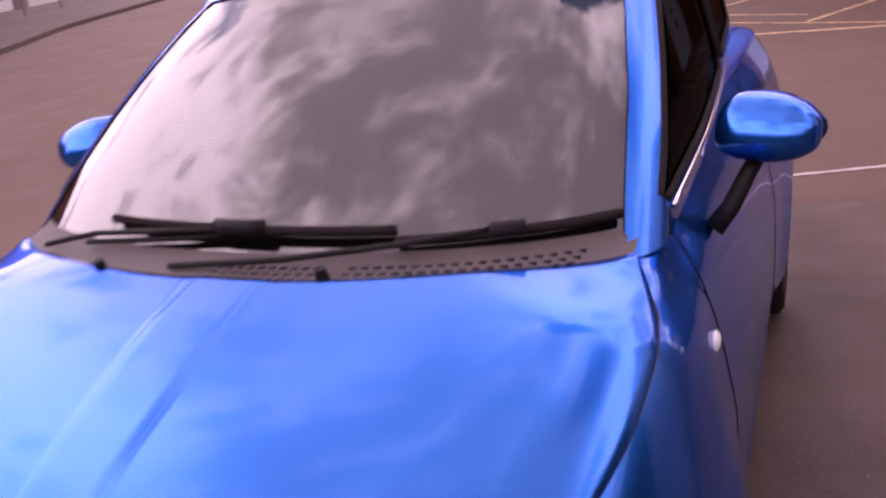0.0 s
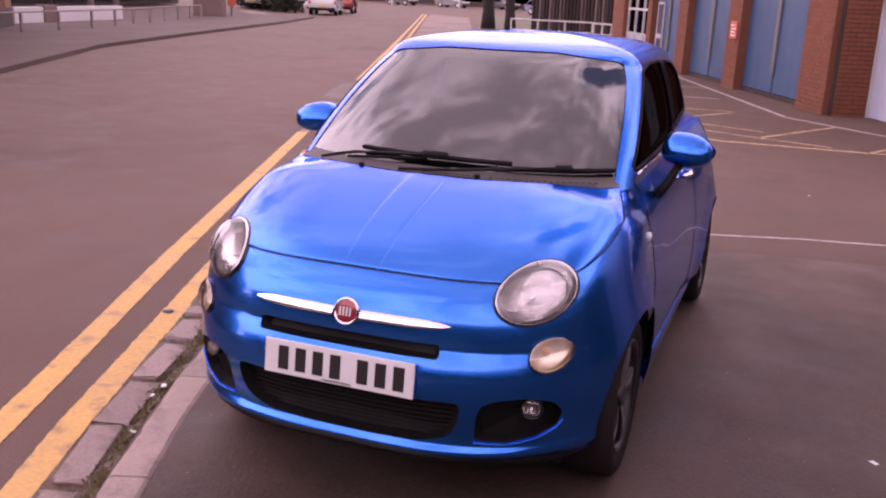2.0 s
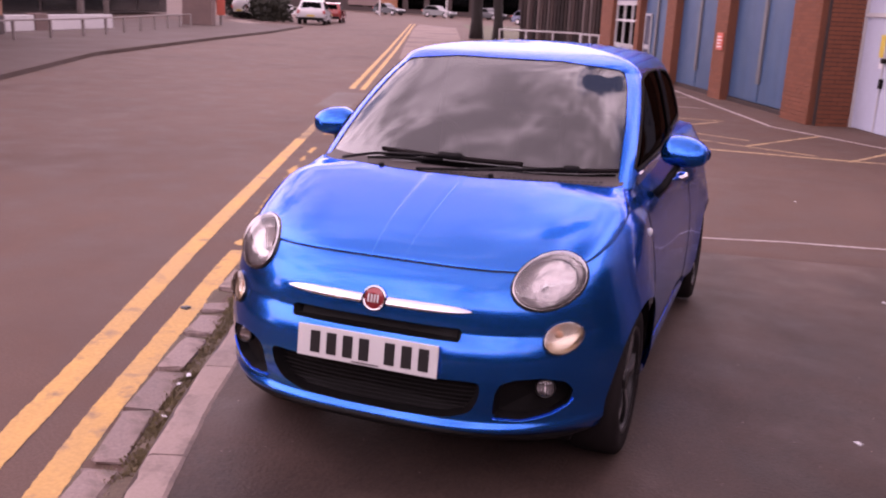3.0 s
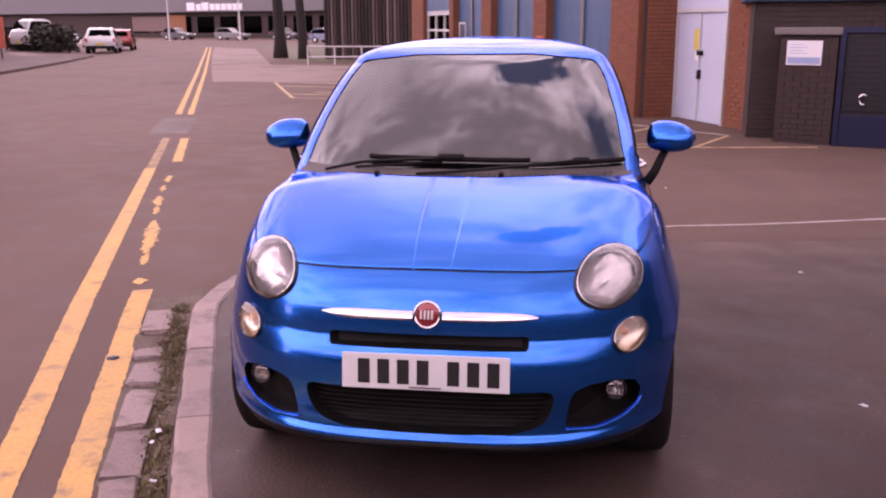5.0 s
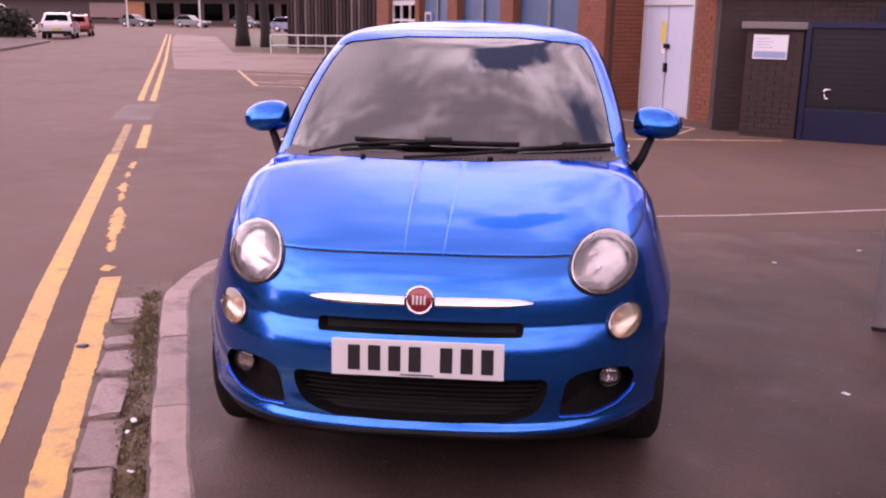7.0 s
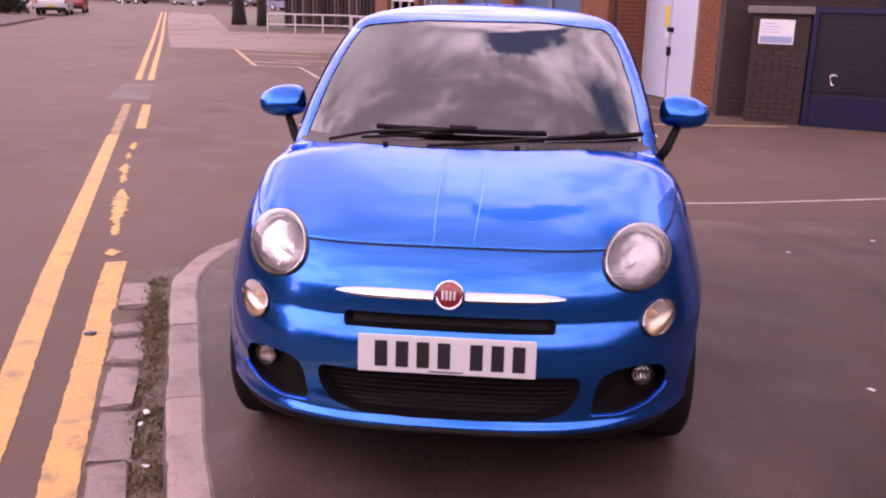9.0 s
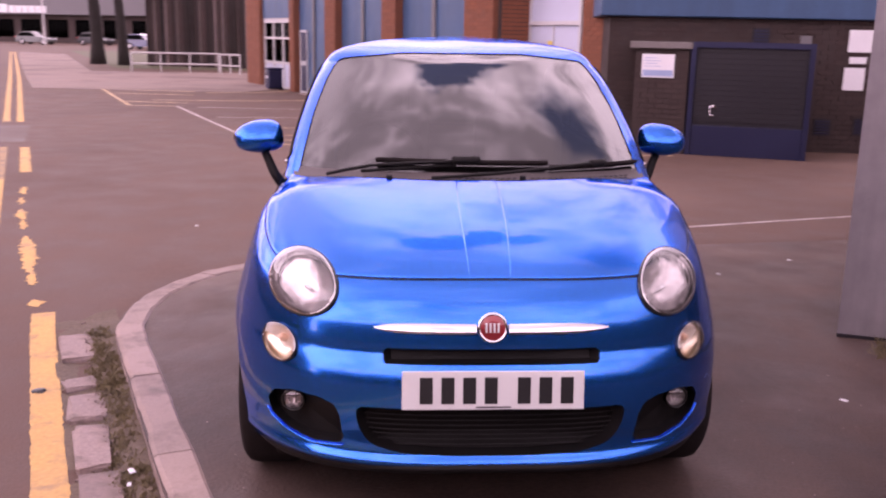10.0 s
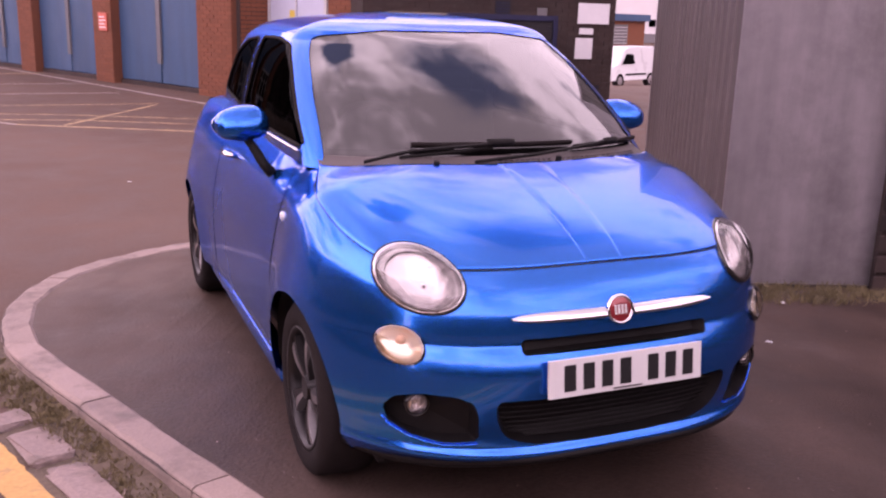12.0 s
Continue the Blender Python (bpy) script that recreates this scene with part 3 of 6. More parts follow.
SCREEN = rounded([(-.640, 1.004), (-.602, 1.22), (-.558, 1.36), (-.518, 1.425), (-.25, 1.452), (.25, 1.452), (.518, 1.425), (.558, 1.36), (.602, 1.22), (.640, 1.004), (.3, 1.018), (-.3, 1.018)], .03)
DOORGLASS = rounded([(1.06, 1.055), (1.28, 1.20), (1.44, 1.30), (1.60, 1.388), (1.85, 1.405), (2.22, 1.40), (2.30, 1.055)], .035)
QUARTER = rounded([(2.38, 1.065), (2.31, 1.395), (2.62, 1.375), (2.86, 1.30), (3.02, 1.10)], .06)

def oval(x, z, a, b, k=1.0, n=48):
    return [(x + k * a * math.cos(2 * math.pi * i / n), z + k * b * math.sin(2 * math.pi * i / n)) for i in range(n)]


HEAD, IND = (.556, .790, .110, .084), (.624, .617, .056, .053)
LAMP_CUTS = [oval(s * q[0], *q[1:], .95) for s in (-1, 1) for q in (HEAD, IND)]

car = thing("car", "metallic blue three-door hatchback parked on the dark asphalt forecourt", "car", pose(0, 0, 0, 0, -.35, .75))

def corner_drop(v):
    """The wings dip a little beside the windscreen's feet."""
    return .042 * step(.24, .68, abs(v.x)) * step(.68, .93, v.y) * (1 - step(1.0, 1.35, v.y)) * step(.86, 1.0, v.z)


zs = [.240 + .0062 * k for k in range(99)] + [.853 + .0055 * k for k in range(33)]
body = part("body", shell_mesh(LOWER, zs, [GRILLE, SLOT, fog_bay(-1), fog_bay(1)] + LAMP_CUTS, [arch(FRONT_AXLE, .328), arch(REAR_AXLE, .328)], .020), PAINT, car, "glossy metallic blue body shell", smooth=True)
bm = bmesh.new()
bm.from_mesh(body.data)
bmesh.ops.delete(bm, geom=[f for f in bm.faces for c in [f.calc_center_median()] if c.z > .98 and abs(c.x) < .632 and c.y < 1.3 and c.y > .700 + .195 * (abs(c.x) / .655) ** 2.6], context="FACES")
for v in bm.verts:
    v.co.z -= corner_drop(v.co)
bm.to_mesh(body.data)
bm.free()
zs = [.95, .975] + [1.0 + .011 * k for k in range(37)] + [1.40 + .0045 * k for k in range(22)] + [1.5 + .0022 * k for k in range(9)] + [1.5195]
roof = part("roof", shell_mesh(UPPER, zs, [SCREEN], [DOORGLASS, QUARTER]), PAINT, car, "blue roof and window pillars", smooth=True)
bm = bmesh.new()
bm.from_mesh(roof.data)
bmesh.ops.delete(bm, geom=[f for f in bm.faces for c in [f.calc_center_median()] if (c.z < 1.036 and abs(c.x) < .640 and c.y < 1.25) or (c.z < 1.004 and c.y < 1.3)], context="FACES")
bm.to_mesh(roof.data)
bm.free()


# shoulder ledge between the flank and the narrower cabin
for s in (-1, 1):
    rows = []
    for y in np.linspace(.885, 3.36, 66):
        a, b = LOWER.x(y, 1.028), max(.645 if y < 1.1 else .02, UPPER.x(y, 1.03) - .02)
        drop = corner_drop(Vector((a, y, 1.03)))
        rows.append([Vector((s * a, y, 1.026 - drop)), Vector((s * (a + (b - a) * .25), y, 1.036 - drop)), Vector((s * (a + (b - a) * .6), y, 1.040 - drop)), Vector((s * b, y, (1.042 if y < 1.1 else 1.05) - drop))])
    part("shoulder", facing(grid_bm(rows), (0, 0, 1)), PAINT, car, "rounded blue shoulder under the side windows", smooth=True)


def on_front(sh, x, z, off=0.0):
    n = sh.normal(x, z)
    return Vector((x, sh.y(x, z), z)) + (n if n.y < 0 else -n) * off


def recess(outline, depth, name, lip_mat, back_mat, label, shrink=0.93):
    """An opening in the nose: a wall that runs inwards and a back."""
    cx = sum(p[0] for p in outline) / len(outline)
    cz = sum(p[1] for p in outline) / len(outline)
    edge = [on_front(LOWER, x, z, 0.001) for x, z in outline]
    inner = [Vector((cx + (x - cx) * shrink, LOWER.y(x, z) + depth, cz + (z - cz) * shrink)) for x, z in outline]
    bm = grid_bm([edge, inner], closed=True)
    wall = part(name, bm, lip_mat, car, label, smooth=True)
    bm = bmesh.new()
    vs = [bm.verts.new(p) for p in inner]
    mid = bm.verts.new((cx, sum(p.y for p in inner) / len(inner), cz))
    for a, b in zip(vs, vs[1:] + vs[:1]):
        bm.faces.new((a, b, mid))
    part("grille_back", bm, back_mat, wall)
    return wall


lower_grille = recess(GRILLE, .05, "lower_grille", BLACK, BLACK, "black lower air intake")
for k in range(9):
    z = .338 + k * .0165
    half = .33 if z < .36 else .375
    bm = bmesh.new()
    tube(bm, [(x, LOWER.y(x, z) + .042, z) for x in np.linspace(-half, half, 25)], .0024, 6)
    part("grille_bar", bm, BLACK, lower_grille)
recess(SLOT, .035, "upper_intake", BLACK, BLACK, "narrow black upper air intake")
for s in (-1, 1):
    recess(fog_bay(s), .05, "fog_lamp_bay", BLACK, BLACK, "black recess of the fog lamp")
# thin bright edges under the fog bays
for s in (-1, 1):
    bm = bmesh.new()
    tube(bm, [on_front(LOWER, s * x, z, .004) for x, z in resample([(.432, .338), (.47, .335), (.52, .331), (.56, .337), (.61, .350), (.655, .378), (.668, .40)], 30, closed=False)], .0032, 8)
    part("fog_trim", bm, PAINT, car, "thin blue rib under the fog lamp", smooth=True)
# lower lip: a black blade that stands proud under the painted chin
LIP_X = np.linspace(-.76, .76, 90)


def lip_z(x):
    return .299 - .034 * min(1, abs(x) / .62) ** 2


bm = grid_bm([[on_front(LOWER, x, lip_z(x) + .002, -.003) for x in LIP_X],
              [on_front(LOWER, x, lip_z(x) - .001, .007) for x in LIP_X],
              [on_front(LOWER, x, lip_z(x) - .006, .012) for x in LIP_X],
              [on_front(LOWER, x, lip_z(x) - .012, .012) + Vector((0, .003, -.004)) for x in LIP_X],
              [on_front(LOWER, x, lip_z(x) - .016, -.006) + Vector((0, .012, -.012)) for x in LIP_X],
              [on_front(LOWER, x, .240, -.02) + Vector((0, .03, -.02)) for x in LIP_X]])
part("front_lip", facing(bm, (0, -1, .3)), BLACK, car, "black plastic lip under the bumper", smooth=True)

# bonnet: a raised panel with a shut line round it
def hood_z(x, y):
    a, b = .74, 1.06
    for _ in range(40):
        c = (a + b) / 2
        if LOWER.y(x, c) < y:
            a = c
        else:
            b = c
    return (a + b) / 2


bon_x = smooth_line([0, .12, .3, .5, .68, .8, .9, 1], [.60, .638, .682, .712, .720, .712, .692, .66])
bon_y = smooth_line([0, .12, .3, .5, .68, .8, .9, 1], [.30, .365, .47, .61, .73, .80, .86, .935])
mid_y = smooth_line([0, .5, 1], [LOWER.y(0, .823), .46, .735])


def bonnet_xy(u, v):
    """u: from the nose to the windscreen, v: across."""
    k = 3.4 - .8 * u
    return v * bon_x(u), mid_y(u) + (bon_y(u) - mid_y(u)) * abs(v) ** k


def bonnet_pt(u, v, off=.004):
    x, y = bonnet_xy(u, v)
    z = hood_z(x, y)
    n = LOWER.normal(x, z)
    n = n if n.z > 0 else -n
    # two soft creases hold a raised spine between them, lost towards the nose
    edge_x = .056 + .018 * u
    spine = .0020 * (1 - step(edge_x - .018, edge_x + .018, abs(x))) * step(.10, .45, u)
    hollow = .0005 * step(edge_x, edge_x + .02, abs(x)) * (1 - step(edge_x + .02, edge_x + .16, abs(x))) * step(.10, .45, u)
    p = Vector((x, y, z)) + n * (off + spine - hollow)
    p.z -= corner_drop(p)
    return p


U, Vv = np.linspace(0, 1, 60), sorted(set(np.linspace(-1, 1, 121)) | set(np.linspace(-.16, .16, 81)))
rows = [[bonnet_pt(0, v, -.003) for v in Vv]] + [[bonnet_pt(u, v) for v in Vv] for u in U] + [[bonnet_pt(1, v, -.003) for v in Vv]]
rows = [[r[0] + Vector((.0, 0, -.007))] + r + [r[-1] + Vector((0, 0, -.007))] for r in rows]
bm = grid_bm(rows)
hole = [oval(s * HEAD[0], *HEAD[1:], .97) for s in (-1, 1)]
bmesh.ops.delete(bm, geom=[f for f in bm.faces if any(inside((c.x, c.z), h) for h in hole for c in [f.calc_center_median()])], context="FACES")
bmesh.ops.recalc_face_normals(bm, faces=bm.faces)
part("bonnet", bm, PAINT, car, "smooth blue bonnet with bright sky reflections", smooth=True)
LAMP_EDGE = [oval(s * HEAD[0], *HEAD[1:], 1.0) for s in (-1, 1)]
edge = [q for v in np.linspace(-.9, .9, 160) for q in [bonnet_pt(0, v, 0)] if not any(inside((q.x, q.z), h) for h in LAMP_EDGE)]
bm = bmesh.new()
tube(bm, [p + Vector((0, -.0035, -.001)) for p in edge], .0016, 6)
for s in (-1, 1):
    tube(bm, [q + Vector((s * .004, 0, -.001)) for u in np.linspace(0, .88, 60) for q in [bonnet_pt(u, s, 0)] if not any(inside((q.x, q.z), h) for h in LAMP_EDGE)], .0010, 6)
part("bonnet_gap", bm, GLOSSBLACK, car, "dark shut line round the bonnet")

# cowl below the windscreen
def cowl_pt(x, t):
    front = Vector((x, .738 + .195 * (abs(x) / .655) ** 2.6, 1.018 - .010 * (abs(x) / .66) ** 2))
    rear = Vector((x, UPPER.y(x, 1.045) + .002, 1.042))
    p = front.lerp(rear, t)
    p.z -= .004 * math.sin(math.pi * t)
    return p


bm = grid_bm([[cowl_pt(x, t) for x in np.linspace(-.655, .655, 61)] for t in np.linspace(0, 1, 7)])
cowl = part("cowl_panel", bm, SCUTTLE, car, "dark grey plastic scuttle panel with air slots", smooth=True)
for k in range(30):
    for r in range(3):
        x = -.06 + k * .0215 + .006 * r
        if abs(x - .17) < .024:
            continue
        q = cowl_pt(x, .18 + .2 * r)
        bm = boxbm(x - .0065, x + .0065, q.y - .0035, q.y + .0035, q.z - .006, q.z + .0015)
        part("slot_rib", bm, GLOSSBLACK, cowl)

# glass
def front_pane(poly, off):
    ring = resample(poly, 120)
    cx, cz = 0, sum(p[1] for p in ring) / len(ring)
    rows = []
    for k in np.linspace(1, 0.0, 16):
        rows.append([on_front(UPPER, cx + (x - cx) * k, cz + (z - cz) * k, off) for x, z in ring])
    return grid_bm(rows, closed=True)


bm = facing(front_pane(SCREEN, -.004), (0, -1, .5))
pane = part("windscreen", bm, GLASS, car, "curved windscreen reflecting clouds", smooth=True)
ring = resample(SCREEN, 160)
bm = bmesh.new()
tube(bm, [on_front(UPPER, x, z, -.004) for x, z in ring], .0022, 6, closed=True)
part("screen_seal", bm, RUBBER, pane, "black rubber seal", smooth=True)
for s in (-1, 1):
    for poly, name in ((DOORGLASS, "door_window"), (QUARTER, "quarter_window")):
        ring = resample(poly, 90)
        cy, cz = sum(p[0] for p in ring) / len(ring), sum(p[1] for p in ring) / len(ring)
        rows = [[Vector((s * (UPPER.x(cy + (y - cy) * k, cz + (z - cz) * k) - .006), cy + (y - cy) * k, cz + (z - cz) * k)) for y, z in ring] for k in np.linspace(1, 0, 10)]
        w = part(name, facing(grid_bm(rows, closed=True), (s, 0, .2)), DARKGLASS, car, "dark tinted side window", smooth=True)
        bm = bmesh.new()
        tube(bm, [(s * (UPPER.x(y, z) - .002), y, z) for y, z in ring], .008, 6, closed=True)
        part("window_seal", bm, RUBBER, w, smooth=True)
    bm = bmesh.new()
    tube(bm, [(s * (UPPER.x(y, 1.045) + .006), y, 1.042 - .004 * (y - 1)) for y in np.linspace(1.10, 2.98, 30)], .0065, 8)
    part("window_trim", bm, CHROME, car, "bright chrome strip under the side windows", smooth=True)
    # door shut lines
    for ya, yb in ((1.16, 1.06), (2.34, 2.32)):
        bm = bmesh.new()
        tube(bm, [(s * (LOWER.x(ya + (yb - ya) * t, z) + .0005), ya + (yb - ya) * t + (0.02 if ya > 2 else 0) * math.sin(3 * t), z) for t, z in zip(np.linspace(0, 1, 24), np.linspace(.30, 1.02, 24))], .0018, 6)
        part("door_gap", bm, GLOSSBLACK, car)
    bm = bmesh.new()
    tube(bm, [(s * (LOWER.x(y, .30) + .0005), y, .30) for y in np.linspace(1.16, 2.34, 20)], .0018, 6)
    part("door_gap", bm, GLOSSBLACK, car)
    # sill
    bm = bmesh.new()
    box(bm, min(s * .70, s * .785), max(s * .70, s * .785), 1.03, 2.64, .19, .26, .02)
    part("sill", bm, PAINT, car, "blue sill under the door")
    # door handle
    bm = bmesh.new()
    tube(bm, [(s * (LOWER.x(2.0, .88) + .004), 2.02, .885), (s * (LOWER.x(2.0, .88) + .032), 2.045, .888), (s * (LOWER.x(2.0, .88) + .034), 2.14, .888), (s * (LOWER.x(2.0, .88) + .004), 2.17, .885)], .012, 10)
    part("door_handle", bm, CHROME, car, "chrome door handle", smooth=True)
    # side repeater
    bm = bmesh.new()
    bmesh.ops.create_uvsphere(bm, u_segments=16, v_segments=10, radius=1)
    bmesh.ops.transform(bm, matrix=Matrix.Translation((s * (LOWER.x(1.0, .83) + .001), 1.0, .83)) @ Matrix.Diagonal((.010, .026, .017, 1)), verts=bm.verts)
    part("side_repeater", bm, PLATEWHITE, car, "small clear side indicator", smooth=True)
    # wheel arch liner
    for c in (FRONT_AXLE, REAR_AXLE):
        rows = []
        for xx, r in ((.006, .328), (.035, .33), (.25, .33), (.25, .02)):
            rows.append([Vector((s * (LOWER.x(c[0] + .328 * math.cos(a), max(.2, c[1] + .328 * math.sin(a))) - xx - .001), c[0] + r * math.cos(a), c[1] + r * math.sin(a))) for a in np.linspace(-.15, math.pi + .15, 44)])
        part("arch_liner", grid_bm(rows), BLACK, car, smooth=True)
    # mirror
    bm = bmesh.new()
    bmesh.ops.create_uvsphere(bm, u_segments=36, v_segments=22, radius=1)
    for v in bm.verts:
        x, y, z = (math.copysign(abs(c) ** .62, c) for c in v.co)
        k = 1 - .3 * max(0, s * x) ** 2
        v.co = Vector((x * .098, y * (.075 if y < 0 else .03) * k, (z * (.074 if z > 0 else .060)) * (1 - .30 * max(0, s * x) ** 1.5)))
        v.co.y += .55 * max(0, v.co.z - .01)
    bmesh.ops.transform(bm, matrix=Matrix.Translation((s * .838, 1.385, 1.100)) @ pose(0, 0, 0, -8, s * 5, s * -10), verts=bm.verts)
    mirror = part("door_mirror", bm, PAINT, car, "rounded blue door mirror", smooth=True)
    bm = bmesh.new()
    tube(bm, [(s * .740, 1.30, .925), (s * .772, 1.32, .965), (s * .802, 1.355, 1.025), (s * .828, 1.385, 1.065)], .018, 12, taper=lambda t: 1.15 - .3 * t)
    part("mirror_arm", bm, BLACK, mirror, "black mirror stalk", smooth=True)
    bm = bmesh.new()
    bmesh.ops.create_cone(bm, cap_ends=True, segments=32, radius1=1, radius2=1, depth=1)
    bmesh.ops.transform(bm, matrix=Matrix.Translation((s * .858, 1.413, 1.10)) @ pose(0, 0, 0, -8, 0, s * -10) @ Matrix.Diagonal((.088, 1, .05, 1)) @ pose(0, 0, 0, 90, 0, 0) @ Matrix.Diagonal((1, 1, .008, 1)), verts=bm.verts)
    part("mirror_glass", bm, CHROME, mirror)


# lamps
def lamp_frame(x, z, lean):
    n = on_front(LOWER, x, z, 1) - on_front(LOWER, x, z, 0)
    n = (n * (1 - lean) + Vector((0, -1, 0)) * lean).normalized()
    side = Vector((0, 0, 1)).cross(n).normalized()
    up = n.cross(side)
    m = Matrix((side, up, n)).transposed().to_4x4()
    m.translation = on_front(LOWER, x, z, 0)
    return m


def disc(profile, seg, m, sx=1.0, sy=1.0):
    """A body of revolution about local z from (radius, along) pairs."""
    rows = [[m @ Vector((sx * r * math.cos(2 * math.pi * k / seg), sy * r * math.sin(2 * math.pi * k / seg), h)) for k in range(seg)] for r, h in profile]
    return facing(grid_bm(rows, closed=True), m.to_3x3() @ Vector((0, 0, 1)))


def lamp(name, q, s, lean, label, amber=False, ring=PAINT, lift=.004):
    """A round lamp let into the nose; its rim follows the body."""
    x, z, a, b = s * q[0], q[1], q[2], q[3]
    m = lamp_frame(x, z, lean)
    axis = m.to_3x3() @ Vector((0, 0, 1))
    c0 = m.translation
    seg = 60

    def shape(profile, flat=1.0):
        rows = []
        for r, h in profile:
            row = []
            for k in range(seg):
                t = 2 * math.pi * k / seg
                px, pz = x + a * r * math.cos(t), z + b * r * math.sin(t)
                on = Vector((px, LOWER.y(px, pz), pz))
                # far inside the rim the surface turns flat, square to the lamp's axis
                d = (on - c0).dot(axis)
                row.append(on - axis * d * (1 - min(1, r) ** 2 * flat) + axis * (h + lift))
            rows.append(row)
        return facing(grid_bm(rows, closed=True), axis)

    k = a / .11
    ob = part(name, shape([(1.02, -.03), (1.02, .002), (1.0, .007), (.978, .007), (.965, -.02)]), ring, car, label, smooth=True)
    part("bezel", shape([(.975, -.004), (.96, .007), (.92, .007), (.895, -.004), (.88, -.02 * k)]), CHROME, ob, "chrome bezel ring", smooth=True)
    part("reflector", shape([(.92, -.012 * k), (.80, -.024 * k), (.6, -.038 * k), (.4, -.048 * k), (.2, -.052 * k), (.001, -.053 * k)]), WARMREFLECTOR if amber else REFLECTOR, ob, "warm-tinted reflector bowl" if amber else "silver reflector bowl", smooth=True)
    if amber:
        bm = bmesh.new()
        bmesh.ops.create_uvsphere(bm, u_segments=18, v_segments=12, radius=1)
        bmesh.ops.transform(bm, matrix=m @ Matrix.Translation((-.006, .012, -.016)) @ Matrix.Diagonal((.015, .013, .016, 1)), verts=bm.verts)
        part("bulb", bm, AMBER, ob, "amber bulb", smooth=True)
    else:
        part("inner_ring", shape([(.82, -.03), (.80, -.012), (.77, -.012), (.75, -.034)]), REFLECTOR, ob, smooth=True)
        part("bulb", shape([(.085, -.053), (.085, -.034), (.06, -.029), (.001, -.028)]), CHROME, ob, "chrome bulb shield", smooth=True)
    part("lens", shape([(.965, .005), (.90, .010), (.78, .016), (.6, .022), (.4, .026), (.2, .028), (.001, .029)]), LENS, ob, "clear lens", smooth=True)
    return ob


for s in (-1, 1):
    lamp("headlamp", HEAD, s, .15, "large round clear headlamp with chrome bezel", ring=GLOSSBLACK)
    lamp("indicator_lamp", IND, s, .15, "small round lamp with an amber bulb", amber=True, ring=GLOSSBLACK)
    # fog lamp sits in its bay
    fx, fz = s * .588, .445
    m = lamp_frame(fx, fz, .8) @ Matrix.Translation((0, 0, -.022))
    fog = part("fog_lamp", disc([(.036, -.03), (.036, .004), (.033, .008), (.029, .0)], 32, m), GLOSSBLACK, car, "small round fog lamp in a black bay", smooth=True)
    part("reflector", disc([(.030, .0), (.022, -.014), (.001, -.02)], 32, m), REFLECTOR, fog, smooth=True)
    for i in range(4):
        bm = boxbm((i - 1.5) * .012 - .003, (i - 1.5) * .012 + .003, -.016, .016, -.018, -.004, .002)
        bmesh.ops.transform(bm, matrix=m, verts=bm.verts)
        part("reflector_rib", bm, CHROME, fog)
    part("lens", disc([(.031, .003), (.022, .010), (.001, .013)], 32, m), LENS, fog, smooth=True)

# badge and chrome bars
m = lamp_frame(0, .703, .1)
badge = part("badge", disc([(.044, -.01), (.044, .010), (.040, .014), (.036, .010)], 48, m), CHROME, car, "round chrome-rimmed dark red badge", smooth=True)
part("badge_face", disc([(.037, .009), (.02, .012), (.001, .013)], 40, m), BADGERED, badge, "dark red enamel")
for k in range(4):
    bm = boxbm(-.022 + k * .0115, -.016 + k * .0115, -.014, .014, .012, .0155, .001)
    bmesh.ops.transform(bm, matrix=m, verts=bm.verts)
    part("badge_mark", bm, PLATEWHITE, badge)
for s in (-1, 1):
    rows = []
    for t in np.linspace(0, 1, 26):
        x = s * (.047 + .292 * t)
        h = .0130 * (1 - t**6) + .0025
        row = []
        for a in np.linspace(0, 2 * math.pi, 12, endpoint=False):
            row.append(on_front(LOWER, x, .7 + h * math.sin(a), .003 + .011 * math.cos(a + .75) * (1 - .6 * t)))
        rows.append(row)
    bm = grid_bm(rows, closed=True)
    bmesh.ops.recalc_face_normals(bm, faces=bm.faces)
    part("nose_bar", bm, CHROME, car, "tapering chrome whisker bar", smooth=True)

# number plate with plain bars for its characters
plate_m = pose(0, .0065, .538, -6.5, 0, 0)
bm = boxbm(-.26, .26, -.004, .004, -.0555, .0555, .002)
bmesh.ops.transform(bm, matrix=plate_m, verts=bm.verts)
plate = part("number_plate", bm, PLATEWHITE, car, "white number plate with black bars")
xx = -.216
for k in range(7):
    if k == 4:
        xx += .033
    bm = boxbm(xx + .006, xx + .043, -.0062, -.003, -.0385, .0385, .001)
    bmesh.ops.transform(bm, matrix=plate_m, verts=bm.verts)
    part("plate_bar", bm, PLATEBLACK, plate)
    xx += .0615 if k != 2 else .0615
bm = boxbm(-.05, .05, -.0058, -.003, -.050, -.046)
bmesh.ops.transform(bm, matrix=plate_m, verts=bm.verts)
part("maker_line", bm, TRIMGREY, plate)
bm = boxbm(-.24, .24, .012, .05, .50, .57)
part("plate_holder", bm, BLACK, plate)

